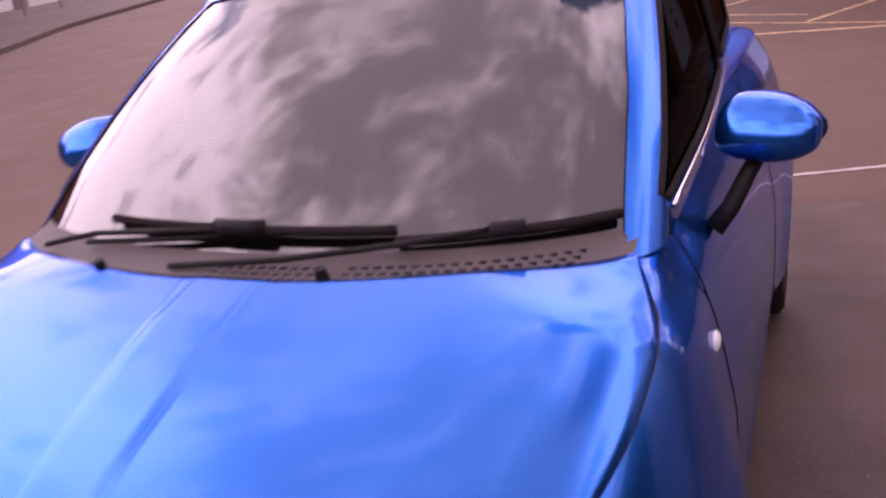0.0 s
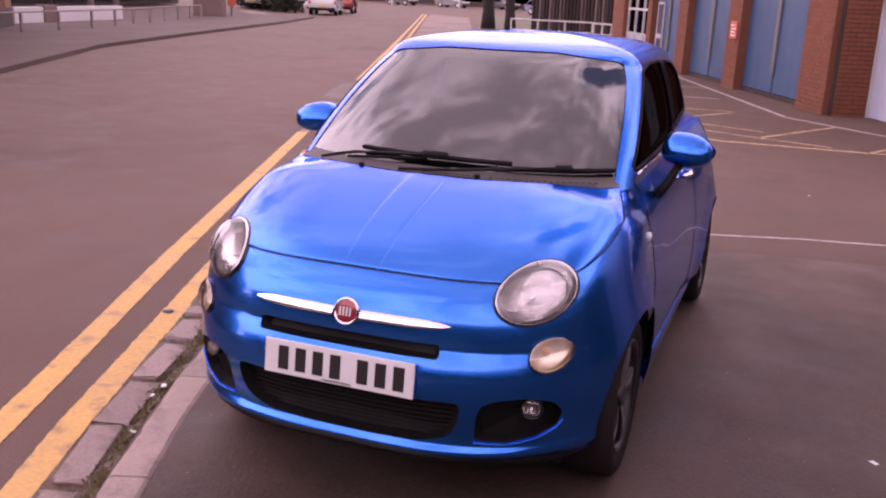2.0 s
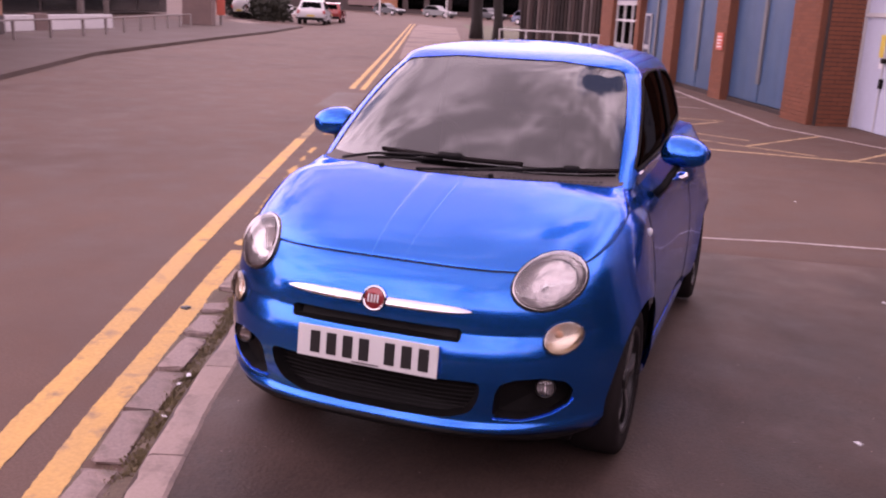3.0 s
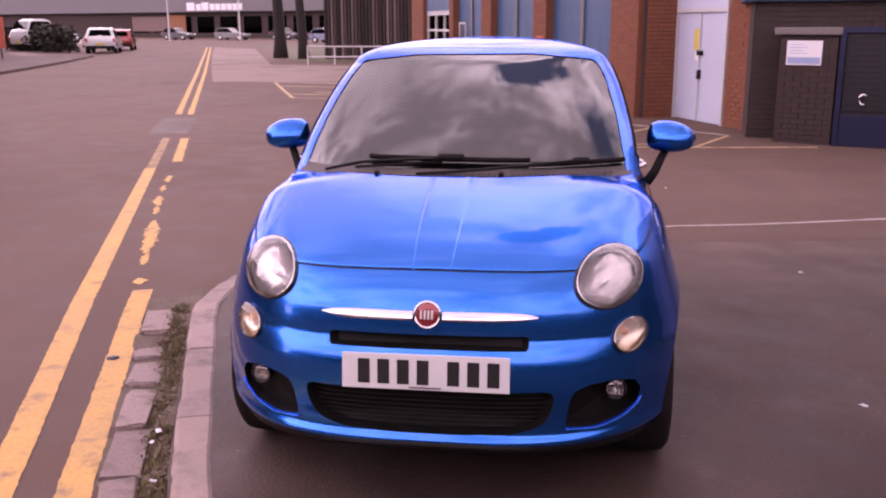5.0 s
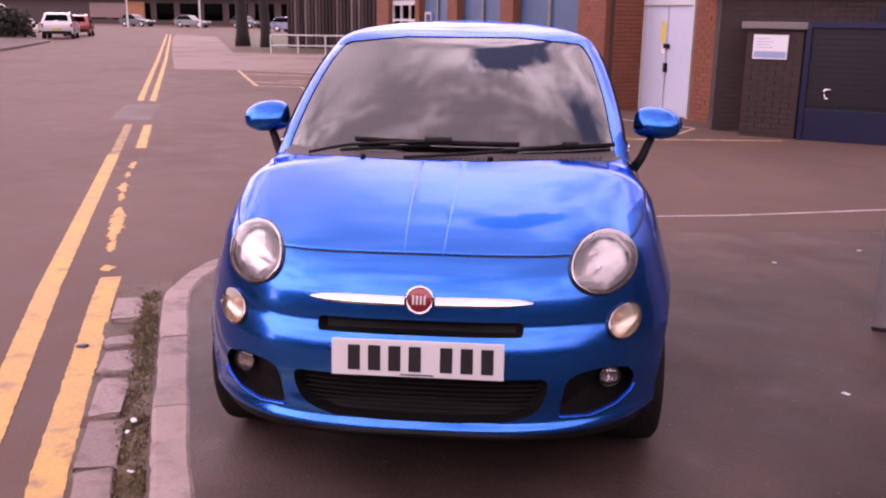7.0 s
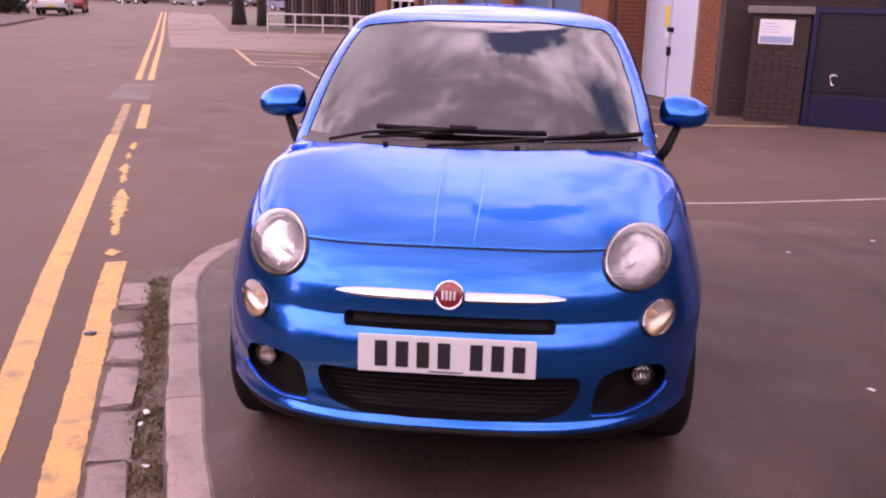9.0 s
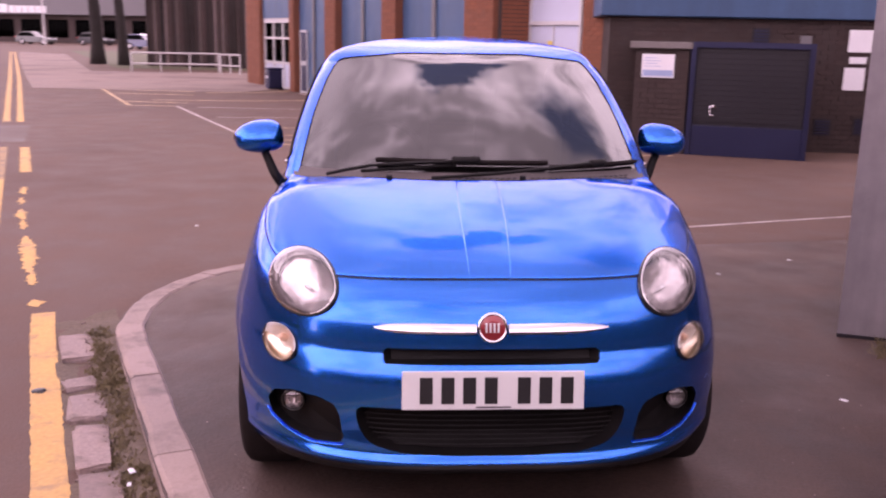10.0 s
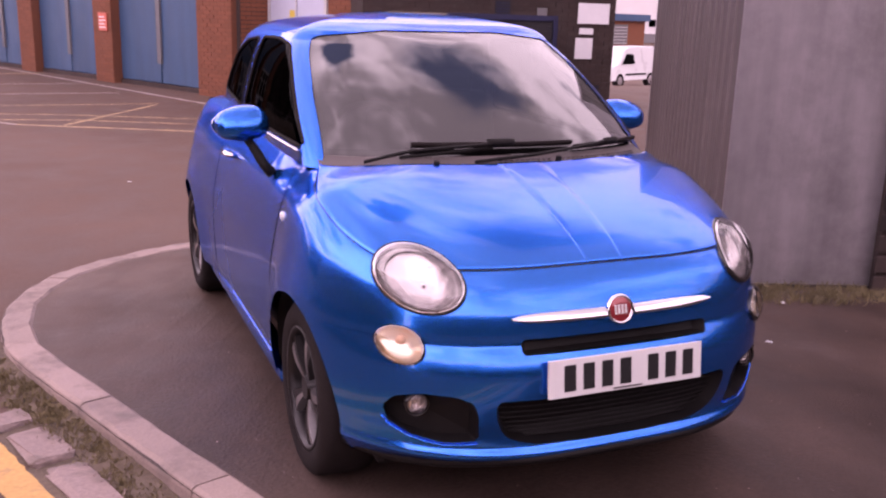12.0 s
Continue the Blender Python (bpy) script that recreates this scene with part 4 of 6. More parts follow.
# wipers lie on the lower glass
def wiper(pts, blade):
    bm = bmesh.new()
    tube(bm, [on_front(UPPER, x, z, .022 + .005 * math.sin(math.pi * i / (len(pts) - 1))) for i, (x, z) in enumerate(pts)], .0062, 8)
    w = part("wiper", bm, BLACK, car, "black wiper resting on the windscreen", smooth=True)
    a, b = blade
    bm = bmesh.new()
    line = [(a[0] + (b[0] - a[0]) * t, a[1] + (b[1] - a[1]) * t) for t in np.linspace(0, 1, 24)]
    tube(bm, [on_front(UPPER, x, z, .016) for x, z in line], .009, 6)
    tube(bm, [on_front(UPPER, x, z, .006) for x, z in line], .005, 6)
    part("wiper_blade", bm, RUBBER, w, smooth=True)
    mx = [(a[0] + (b[0] - a[0]) * t, a[1] + (b[1] - a[1]) * t) for t in np.linspace(.44, .60, 5)]
    bm = bmesh.new()
    tube(bm, [on_front(UPPER, x, z, .024) for x, z in mx], .015, 8)
    part("wiper_clip", bm, BLACK, w, smooth=True)


wiper([(-.52, 1.014), (-.44, 1.030), (-.36, 1.044), (-.2, 1.056), (-.04, 1.064)], ((-.348, 1.070), (.27, 1.064)))
wiper([(-.15, 1.014), (.08, 1.026), (.288, 1.042), (.45, 1.056)], ((.275, 1.050), (.622, 1.056)))
bm = bmesh.new()
tube(bm, [on_front(UPPER, x, z, .012) for x, z in ((-.40, 1.034), (-.36, 1.038), (-.2, 1.050), (-.06, 1.060))], .006, 8)
part("wiper_link", bm, BLACK, cowl, smooth=True)
for x in (-.30, .17):
    bm = bmesh.new()
    cyl(bm, (x, .765, 1.005), (x, .760, 1.042), .014, .010, 16)
    part("washer_jet", bm, BLACK, cowl)

# wheels
def wheel(c, s, track):
    bm = bmesh.new()
    spin(bm, [(-.095, .205), (-.10, .235), (-.098, .268), (-.082, .287), (-.06, .2915), (0, .293), (.06, .2915), (.082, .287), (.098, .268), (.10, .235), (.092, .207), (.085, .200)], 60)
    bmesh.ops.recalc_face_normals(bm, faces=bm.faces)
    place = Matrix.Translation((s * track, c[0], c[1])) @ (Matrix.Identity(4) if s > 0 else pose(0, 0, 0, 0, 0, 180))
    holder = part("wheel", boxbm(-.05, .02, -.04, .04, -.04, .04, .01), DARKALLOY, car, "dark alloy wheel with black tyre")
    holder.matrix_local = place
    part("tyre", bm, RUBBER, holder, "black low-profile tyre", smooth=True)
    bm = bmesh.new()
    spin(bm, [(.088, .204), (.095, .207), (.094, .196), (.070, .188), (-.05, .18), (-.08, .19)], 60)
    bmesh.ops.recalc_face_normals(bm, faces=bm.faces)
    part("rim", bm, DARKALLOY, holder, "dark grey alloy rim", smooth=True)
    bm = bmesh.new()
    cyl(bm, (.0, 0, 0), (.004, 0, 0), .17, .17, 40)
    part("brake_disc", bm, DARKALLOY, holder)
    for k in range(5):
        for d in (-.13, .13):
            a = 2 * math.pi * k / 5 + d
            bm = bmesh.new()
            rows = []
            for t in np.linspace(0, 1, 6):
                r = .04 + .152 * t
                ang = a - d * (1 - t) * .5
                wv = .013 + .004 * t
                cx = .075 + .012 * math.sin(math.pi * t * .8)
                ctr = Vector((cx, r * math.cos(ang), r * math.sin(ang)))
                tang = Vector((0, -math.sin(ang), math.cos(ang)))
                rows.append([ctr + tang * wv - Vector((.03, 0, 0)), ctr + tang * wv * .8, ctr - tang * wv * .8, ctr - tang * wv - Vector((.03, 0, 0))])
            g = grid_bm(rows, closed=True)
            bmesh.ops.recalc_face_normals(g, faces=g.faces)
            part("spoke", g, ALLOY if d > 0 else DARKALLOY, holder, "bright-edged alloy spoke" if d > 0 else "")
    bm = bmesh.new()
    cyl(bm, (.05, 0, 0), (.085, 0, 0), .05, .038, 28)
    part("hub_cap", bm, DARKALLOY, holder)


for c in (FRONT_AXLE, REAR_AXLE):
    for s in (-1, 1):
        wheel(c, s, .696 if c is FRONT_AXLE else .715)

# underside and cabin
part("underbody", boxbm(-.66, .66, .30, 3.35, .20, .27, .02), BLACK, car)
bm = bmesh.new()
box(bm, -.62, .62, .40, 3.3, .27, .62, .05)
part("cabin_floor", bm, TRIMGREY, car)
bm = grid_bm([[Vector((x, .79 + .17 * (abs(x) / .64) ** 2.6 + t * .47, 1.0 + .03 * math.sin(math.pi * t) - .10 * max(0, t - .8) / .2)) for x in np.linspace(-.64, .64, 25)] for t in np.linspace(0, 1, 12)])
part("dashboard", bm, TRIMGREY, car, "dark grey dashboard", smooth=True)
part("dash_front", boxbm(-.63, .63, 1.2, 1.3, .6, .95, .03), TRIMGREY, car)
for s in (-1, 1):
    st = part("front_seat", boxbm(s * .33 - .23, s * .33 + .23, 1.55, 2.0, .55, .72, .06), SEATCLOTH, car, "dark cloth front seat")
    bm = bmesh.new()
    box(bm, s * .33 - .22, s * .33 + .22, -.06, .06, 0, .52, .05)
    bmesh.ops.transform(bm, matrix=pose(0, 2.02, .65, -14, 0, 0), verts=bm.verts)
    part("seat_back", bm, SEATCLOTH, st)
    bm = bmesh.new()
    box(bm, s * .33 - .12, s * .33 + .12, 2.12, 2.20, 1.14, 1.29, .035)
    part("head_rest", bm, SEATCLOTH, st)
    part("door_card", boxbm(min(s * .64, s * .67), max(s * .64, s * .67), 1.05, 3.0, .45, 1.03, .01), TRIMGREY, car)
bm = bmesh.new()
tube(bm, [(-.33 + .18 * math.cos(a), 1.36 + .06 * math.sin(a), 1.0 + .17 * math.sin(a)) for a in np.linspace(0, 2 * math.pi, 40, endpoint=False)], .014, 8, closed=True)
part("steering_wheel", bm, BLACK, car, "black steering wheel", smooth=True)
part("rear_bench", boxbm(-.55, .55, 2.62, 3.1, .55, 1.02, .08), SEATCLOTH, car)
part("rear_view_mirror", boxbm(-.11, .11, 1.43, 1.455, 1.30, 1.36, .012), BLACK, car)


# ---------------------------------------------------------------- ground
KERB_LINE = [(-.340, -1.25), (-.728, -.35), (-1.015, .30), (-1.275, .95), (-1.50, 1.52), (-1.68, 1.96), (-1.80, 2.30), (-1.845, 2.66), (-1.83, 3.05), (-1.74, 3.37), (-1.60, 3.67), (-1.35, 3.94), (-1.06, 4.10), (-.73, 4.20), (-.2, 4.28), (.6, 4.38)]
ROAD_DIR = Vector((-.377, .926)).normalized()
ROAD_N = Vector((ROAD_DIR.y, -ROAD_DIR.x))
INNER = KERB_LINE + [(3.4, 5.0), (6.2, 5.9), (9.0, 4.0), (9.0, -32), (-.35 + 31 * .377, -1.25 - 31 * .926)]
# (the last side runs back along the kerb, behind the walk)


def road_h(x, y):
    h = -.10
    # land falls away behind the dark building
    h -= 1.63 * step(13, 42, y) * step(3, 14, x)
    return h


def yard_h(x, y):
    return float(np.interp(y, [-3, .67, 2.97, 4.2, 5.5, 6.5], [.02, .02, -.014, -.05, -.10, -.11])) - .03 * step(-.7, -1.4, x)


def ground_h(x, y):
    r, f = road_h(x, y), yard_h(x, y)
    k = step(2.6, 4.4, y) * step(-2.6, -1.0, x)
    out = r + (f - .004 - r) * k * (1 - step(5, 7, y))
    return out


def spread(lo, hi, a, b, fine, coarse):
    """Grid lines that are close between a and b and widen outwards."""
    v = list(np.arange(a, b, fine))
    s, p = fine, b
    while p < hi:
        v.append(p); s = min(coarse, s * 1.35); p += s
    v.append(hi)
    s, p = fine, a
    while p > lo:
        s = min(coarse, s * 1.35); p -= s
        v.insert(0, max(p, lo))
    return v


def ground_sheet():
    xs, ys = spread(-900, 900, -3.0, 4.0, .12, 90), spread(-900, 1100, -2.0, 7.0, .12, 90)
    xs = sorted(set(round(v, 4) for v in xs)); ys = sorted(set(round(v, 4) for v in ys))
    bm = bmesh.new()
    vs = []
    for y in ys:
        row = []
        for x in xs:
            under = inside((x, y), INNER)
            z = ground_h(x, y) if not under else min(ground_h(x, y), yard_h(x, y)) - .03
            row.append(bm.verts.new((x, y, z)))
        vs.append(row)
    for a, b in zip(vs, vs[1:]):
        for k in range(len(a) - 1):
            bm.faces.new((a[k], a[k + 1], b[k + 1], b[k]))
    return bm


ground = mesh_ob("ground", ground_sheet(), ASPHALT, smooth=True)
tagged(ground, "pinkish grey worn asphalt road and yard", "road", kind="structure")

# raised dark yard inside the kerb
bm = bmesh.new()
ring = [bm.verts.new((x, y, yard_h(x, y))) for x, y in resample(INNER, 420)]
f = bm.faces.new(ring)
bmesh.ops.triangulate(bm, faces=[f])
for k in range(2):
    bmesh.ops.subdivide_edges(bm, edges=[e for e in bm.edges if e.calc_length() > .8], cuts=1)
    bmesh.ops.triangulate(bm, faces=bm.faces)
for v in bm.verts:
    v.co.z = yard_h(v.co.x, v.co.y)
bmesh.ops.recalc_face_normals(bm, faces=bm.faces)
if sum(f.normal.z for f in bm.faces) < 0:
    bmesh.ops.reverse_faces(bm, faces=bm.faces)
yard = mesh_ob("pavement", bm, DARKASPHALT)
tagged(yard, "darker asphalt forecourt inside the kerb", "pavement", kind="structure")


def offset_line(line, d):
    out = []
    for i, p in enumerate(line):
        a, b = Vector(line[max(0, i - 1)]), Vector(line[min(len(line) - 1, i + 1)])
        t = (b - a).normalized()
        out.append(Vector(p) + Vector((t.y, -t.x)) * d)
    return out


# kerb stones, one by one along the curve
kerb = thing("kerb", "pale concrete kerb curving round the forecourt corner", "kerb", kind="structure")
back_end = (-.35 + 6 * .377, -1.25 - 6 * .926)
line = resample([back_end] + KERB_LINE, 900, closed=False)
L = [0]
for a, b in zip(line, line[1:]):
    L.append(L[-1] + math.dist(a, b))
cuts, s0 = [], 0
while s0 < L[-1]:
    p = line[int(np.searchsorted(L, s0)) if s0 > 0 else 0]
    length = .9 if p[1] < 1.9 else .62
    cuts.append((s0 + .004, min(L[-1], s0 + length - .004)))
    s0 += length
for s0, s1 in cuts:
    if s1 - s0 < .05:
        continue
    pts = [tuple(Vector((np.interp(s, L, [p[0] for p in line]), np.interp(s, L, [p[1] for p in line])))) for s in np.linspace(s0, s1, 19)]
    inner = offset_line(pts, .15)
    rows = []
    jig = random.uniform(-.003, .003)
    for (x, y), q in zip(pts, inner):
        top = yard_h(x, y) + .012 + jig
        o = Vector((x, y)); d = (q - o) / .15
        low = ground_h(x, y) - .08
        # chipped arris and a slightly uneven top
        c = .012 * max(0, noise.noise(Vector((x * 9, y * 9, 1.3))) + .12) + .004 * abs(noise.noise(Vector((x * 31, y * 31, 4.1))))
        u = .004 * noise.noise(Vector((x * 14, y * 14, 7.7)))
        prof = [(c * .4, low), (c * .5, top - .024 - c), (.006 + c, top - .006 - c * .6), (.020 + c * 1.6, top + u), (.08, top + u * .6), (.138 - c * .5, top - u), (.15, top - .008 - c * .5), (.15, low)]
        rows.append([Vector((o.x + d.x * a, o.y + d.y * a, z)) for a, z in prof])
    bm = grid_bm(rows)
    for r in (rows[0], rows[-1]):
        bm.faces.new([bm.verts.new(p) for p in r])
    bmesh.ops.recalc_face_normals(bm, faces=bm.faces)
    part("kerb_stone", bm, KERB, kerb)


def strip(pts, w, z_up=.004, jag=.0, n=None, seed=1, taper=False):
    """A painted band on the ground along a line."""
    rnd = random.Random(seed)
    n = n or max(2, int(sum(math.dist(a, b) for a, b in zip(pts, pts[1:])) / .03))
    P = resample(pts, n, closed=False)
    A, B = offset_line(P, -w / 2), offset_line(P, w / 2)
    rows = []
    for a, b in zip(A, B):
        j0, j1 = rnd.gauss(0, jag), rnd.gauss(0, jag)
        d = (b - a).normalized()
        a2, b2 = a + d * j0, b + d * j1
        if taper:
            t = len(rows) / (n - 1)
            k = min(1, .25 + 3 * min(t, 1 - t))
            mid = (a2 + b2) / 2
            a2, b2 = mid.lerp(a2, k), mid.lerp(b2, k)
        row = []
        for t in (0, .5, 1):
            q = a2.lerp(b2, t)
            zz = yard_h(q.x, q.y) if inside((q.x, q.y), INNER) else ground_h(q.x, q.y)
            row.append(Vector((q.x, q.y, zz + z_up)))
        rows.append(row)
    bm = grid_bm(rows)
    bmesh.ops.recalc_face_normals(bm, faces=bm.faces)
    if sum(f.normal.z for f in bm.faces) < 0:
        bmesh.ops.reverse_faces(bm, faces=bm.faces)
    return bm


def road_pt(along, across):
    """A place on the road: metres along the kerb side from the car's nose, and across to the left."""
    o = Vector((-1.22, .78)) + ROAD_DIR * along - ROAD_N * across
    return (o.x, o.y)


def marking(pts, w, material, label, jag=.0022, seed=1, taper=False):
    ob = mesh_ob("road_marking", strip(pts, w, jag=jag, seed=seed, taper=taper), material)
    return tagged(ob, label, "road marking", group="road markings", kind="structure")


marking([(-.36, -2.95), (-1.85, .68), (-2.62, 2.5), (-4.73, 7.73)], .132, YELLOW, "outer of two worn yellow lines along the road", seed=3)
marking([(-4.72, 7.73), (-5.90, 10.65)], .112, WORNYELLOW, "paler worn stretch of the outer yellow line", jag=.009, seed=13)
marking([(.02, -2.95), (-1.38, .27), (-2.24, 2.45), (-2.36, 2.78)], .128, YELLOW, "inner yellow line along the road, worn ragged", seed=4)
for k, (a, b, w) in enumerate((((-2.44, 2.9), (-2.52, 3.05), .09), ((-2.66, 3.38), (-2.80, 3.72), .06), ((-2.78, 3.66), (-3.28, 4.85), .10), ((-3.40, 5.1), (-3.56, 5.5), .05), ((-3.58, 5.5), (-3.78, 6.0), .07), ((-3.88, 6.25), (-4.02, 6.6), .05), ((-4.08, 6.8), (-4.26, 7.25), .07))):
    marking([a, b], w, YELLOW, "broken remnant of the inner yellow line", jag=.012, seed=20 + k, taper=True)
marking([(-4.65, 8.3), (-5.60, 10.65)], .12, YELLOW, "far piece of the inner yellow line", jag=.01, seed=7)
marking([(-7.40, 14.37), (-13.5, 29.3), (-29.6, 68.4)], .115, YELLOW, "outer yellow line further down the road", jag=.01, seed=8)
marking([(-7.15, 14.37), (-13.2, 29.3), (-29.3, 68.4)], .11, YELLOW, "inner yellow line further down the road", jag=.01, seed=9)
marking([(.60, 4.97), (1.26, 5.26), (1.87, 5.43), (3.27, 5.93), (4.3, 6.27), (8, 7.6)], .05, WHITELINE, "thin white line across the forecourt", jag=.004)
HATCH = [(-8.92, 24.5), (-6.48, 18.66), (-5.40, 18.6), (-2.78, 12.33), (-2.12, 11.52), (.10, 10.46), (1.95, 10.6), (3.66, 10.85)]
marking(HATCH[:3], .09, FAINTYELLOW, "worn yellow edge of the hatched bay", jag=.012)
marking(HATCH[2:5], .065, WHITELINE, "white edge of the hatched bay", jag=.006)
marking(HATCH[4:], .085, FAINTYELLOW, "worn yellow edge of the hatched bay", jag=.01)
marking([(-3.3, 24.2), (.78, 14.0), (2.62, 12.15)], .08, WHITELINE, "white line along the foot of the blue wall", jag=.006)
for pts, w, mm in (
        ([(-7.05, 24.64), (-5.61, 26.4), (-3.3, 27.3)], .14, FAINTYELLOW), ([(-5.79, 23.65), (-4.51, 24.19), (-3.18, 25.86)], .14, FAINTYELLOW),
        ([(-6.47, 20.51), (-4.28, 20.68), (-2.0, 21.46)], .14, FAINTYELLOW), ([(-4.9, 18.43), (-2.55, 18.33), (-1.01, 18.52)], .07, WHITELINE),
        ([(-3.99, 15.99), (-2.37, 16.13), (-.55, 16.29)], .07, WHITELINE), ([(-3.2, 14.0), (-1.54, 14.08), (-.04, 14.2)], .06, FAINTYELLOW),
        ([(-2.75, 12.92), (-1.48, 12.63), (-.67, 12.3), (.56, 11.8)], .06, FAINTYELLOW), ([(-3.22, 26.44), (-2.18, 22.28)], .14, FAINTYELLOW),
        ([(-2.5, 12.15), (-1.40, 11.95), (-.81, 11.7), (.30, 11.2), (1.5, 10.8)], .06, FAINTYELLOW), ([(-1.52, 11.36), (-.11, 14.0)], .06, FAINTYELLOW),
        ([(.58, 11.2), (1.55, 13.2)], .06, FAINTYELLOW), ([(1.9, 10.5), (2.62, 12.1)], .06, FAINTYELLOW),
        ([(-8.92, 24.5), (-6.2, 24.0)], .14, FAINTYELLOW), ([(-8.18, 22.85), (-5.9, 22.5)], .14, FAINTYELLOW), ([(-6.99, 19.89), (-5.4, 19.6)], .14, FAINTYELLOW),
        ([(-12.57, 33.25), (-9.23, 25.19)], .1, WHITELINE)):
    marking(pts, w, mm, "faint painted line in the hatched bay", jag=.01)

bm = strip([(-6.15, 11.2), (-7.05, 13.7)], .62, .002, .02)
tagged(mesh_ob("road_patch", bm, PATCH), "darker mended patch across the yellow lines", "road patch", kind="structure")

# granite setts in the gutter
gutter = thing("gutter_setts", "worn granite setts and soil in the gutter beside the kerb", "setts", kind="structure")
SETTS = [(1.33, 1.76, .04, .24), (.92, 1.05, .10, .25), (.54, .86, .09, .24), (.05, .48, .11, .235), (-.41, .02, .10, .25), (-.86, -.44, .11, .24)]
s0 = -.9
while s0 > -3.6:
    ln = random.uniform(.2, .46)
    SETTS.append((s0 - ln, s0 - .02, random.uniform(.08, .12), random.uniform(.22, .26)))
    s0 -= ln
for s0, s1, a0, a1 in SETTS:
    ln, w1 = s1 - s0, a1 - a0
    o = Vector(road_pt((s0 + s1) / 2, (a0 + a1) / 2))
    bm = boxbm(-ln / 2, ln / 2, -w1 / 2, w1 / 2, -.06, .018, .014)
    for v in bm.verts:
        v.co.z += random.uniform(-.004, .004) * (v.co.z > 0)
        v.co.x += random.uniform(-.016, .016)
        v.co.y += random.uniform(-.012, .012)
    ang = math.degrees(math.atan2(ROAD_DIR.y, ROAD_DIR.x)) + random.uniform(-3, 3)
    ob = part("sett", bm, SETT, gutter)
    ob.matrix_local = pose(o.x, o.y, -.094 + random.uniform(-.006, .004), random.uniform(-2, 2), random.uniform(-2, 2), ang)
rows = []
rnd = random.Random(9)
for s in np.linspace(-4, 2.05, 130):
    row = []
    for k, a in enumerate((-.08, .03, .07, .11, .16, .22, .27, .30)):
        q = road_pt(s + rnd.uniform(-.015, .015), a)
        top = -.052 - .035 * min(1, max(0, a) / .12) + .012 * noise.noise(Vector((q[0] * 6, q[1] * 6, 0))) + (0 if k < 7 else -.03)
        row.append(Vector((q[0], q[1], top - .012 * (a > .08) + rnd.uniform(-.003, .003))))
    rows.append(row)
soil = part("gutter_soil", facing(grid_bm(rows), (0, 0, 1)), SOIL, gutter, "dark soil heaped between setts and kerb", smooth=True)


# loose grit in the gutter and along the kerb's inner edge
rnd = random.Random(31)
gv, gf = [], []
for k in range(700):
    if k < 360:
        q = road_pt(rnd.uniform(-3.8, 2.0), rnd.uniform(.0, .13))
        z, r = -.075, rnd.uniform(.003, .009)
    else:
        q = (rnd.uniform(-1.6, 2.4), rnd.uniform(-2.6, 4.2))
        if not inside(q, INNER):
            continue
        z, r = yard_h(*q) + .002, rnd.uniform(.0015, .004)
    n0 = len(gv)
    gv += [(q[0] + dx * r * rnd.uniform(.6, 1.3), q[1] + dy * r * rnd.uniform(.6, 1.3), z + dz * r) for dx, dy, dz in ((1, 0, 0), (0, 1, 0), (-1, 0, 0), (0, -1, 0), (.2, .1, .9), (0, 0, -.6))]
    gf += [tuple(n0 + i for i in t) for t in ((0, 1, 4), (1, 2, 4), (2, 3, 4), (3, 0, 4), (1, 0, 5), (2, 1, 5), (3, 2, 5), (0, 3, 5))]
gm = bpy.data.meshes.new("loose_grit")
gm.from_pydata(gv, [], gf)
gm.materials.append(SETT)
tagged(new("loose_grit", gm), "pale loose grit in the gutter and on the asphalt", "grit", kind="stuff")


def tufts(name, spots, label, hmin, hmax):
    rnd = random.Random(7)
    bm = bmesh.new()
    for x, y, z, n, rad in spots:
        for _ in range(n):
            a, r = rnd.uniform(0, 6.28), rad * math.sqrt(rnd.random())
            px, py = x + r * math.cos(a), y + r * math.sin(a)
            h, w, b = rnd.uniform(hmin, hmax), rnd.uniform(.002, .005), rnd.uniform(0, 6.28)
            lean = Vector((rnd.gauss(0, .35), rnd.gauss(0, .35), 1)).normalized()
            d = Vector((math.cos(b), math.sin(b), 0)) * w
            p = Vector((px, py, z - .005))
            v = [bm.verts.new(q) for q in (p - d, p + d, p + lean * h * .6 + d * .7, p + lean * h * .6 - d * .7, p + lean * h + Vector((lean.x, lean.y, -.3)) * h * .25)]
            bm.faces.new((v[0], v[1], v[2], v[3])); bm.faces.new((v[3], v[2], v[4]))
    ob = mesh_ob(name, bm, GRASS)
    return tagged(ob, label, "grass", kind="stuff")


spots = []
rnd = random.Random(3)
for k in range(620):
    s = rnd.uniform(-3.4, 1.75)
    if noise.noise(Vector((s * 2.3, 0, 3))) < -.22:
        continue
    a = abs(rnd.gauss(0, .06)) + .005
    q = road_pt(s, a)
    spots.append((q[0], q[1], -.052 - .04 * min(1, a / .12), 26, .035))
tufts("gutter_grass", spots, "short weeds and moss growing in the gutter", .006, .026)


# ---------------------------------------------------------------- buildings
def frame_on(p, q, z=0.0):
    """The pose of a wall: x runs from p to q along its foot, y goes into it."""
    d = Vector(q) - Vector(p)
    return pose(p[0], p[1], z, 0, 0, math.degrees(math.atan2(d.y, d.x)))


BRICK_MESH = {}


def brick_mesh(material, l=.215, d=.03, h=.065):
    key = (material.name, l, d, h)
    if key not in BRICK_MESH:
        bm = boxbm(-l / 2, l / 2, -d / 2, d / 2, -h / 2, h / 2)
        me = bpy.data.meshes.new("brick")
        bm.to_mesh(me); bm.free()
        me.materials.append(material)
        BRICK_MESH[key] = me
    return BRICK_MESH[key]


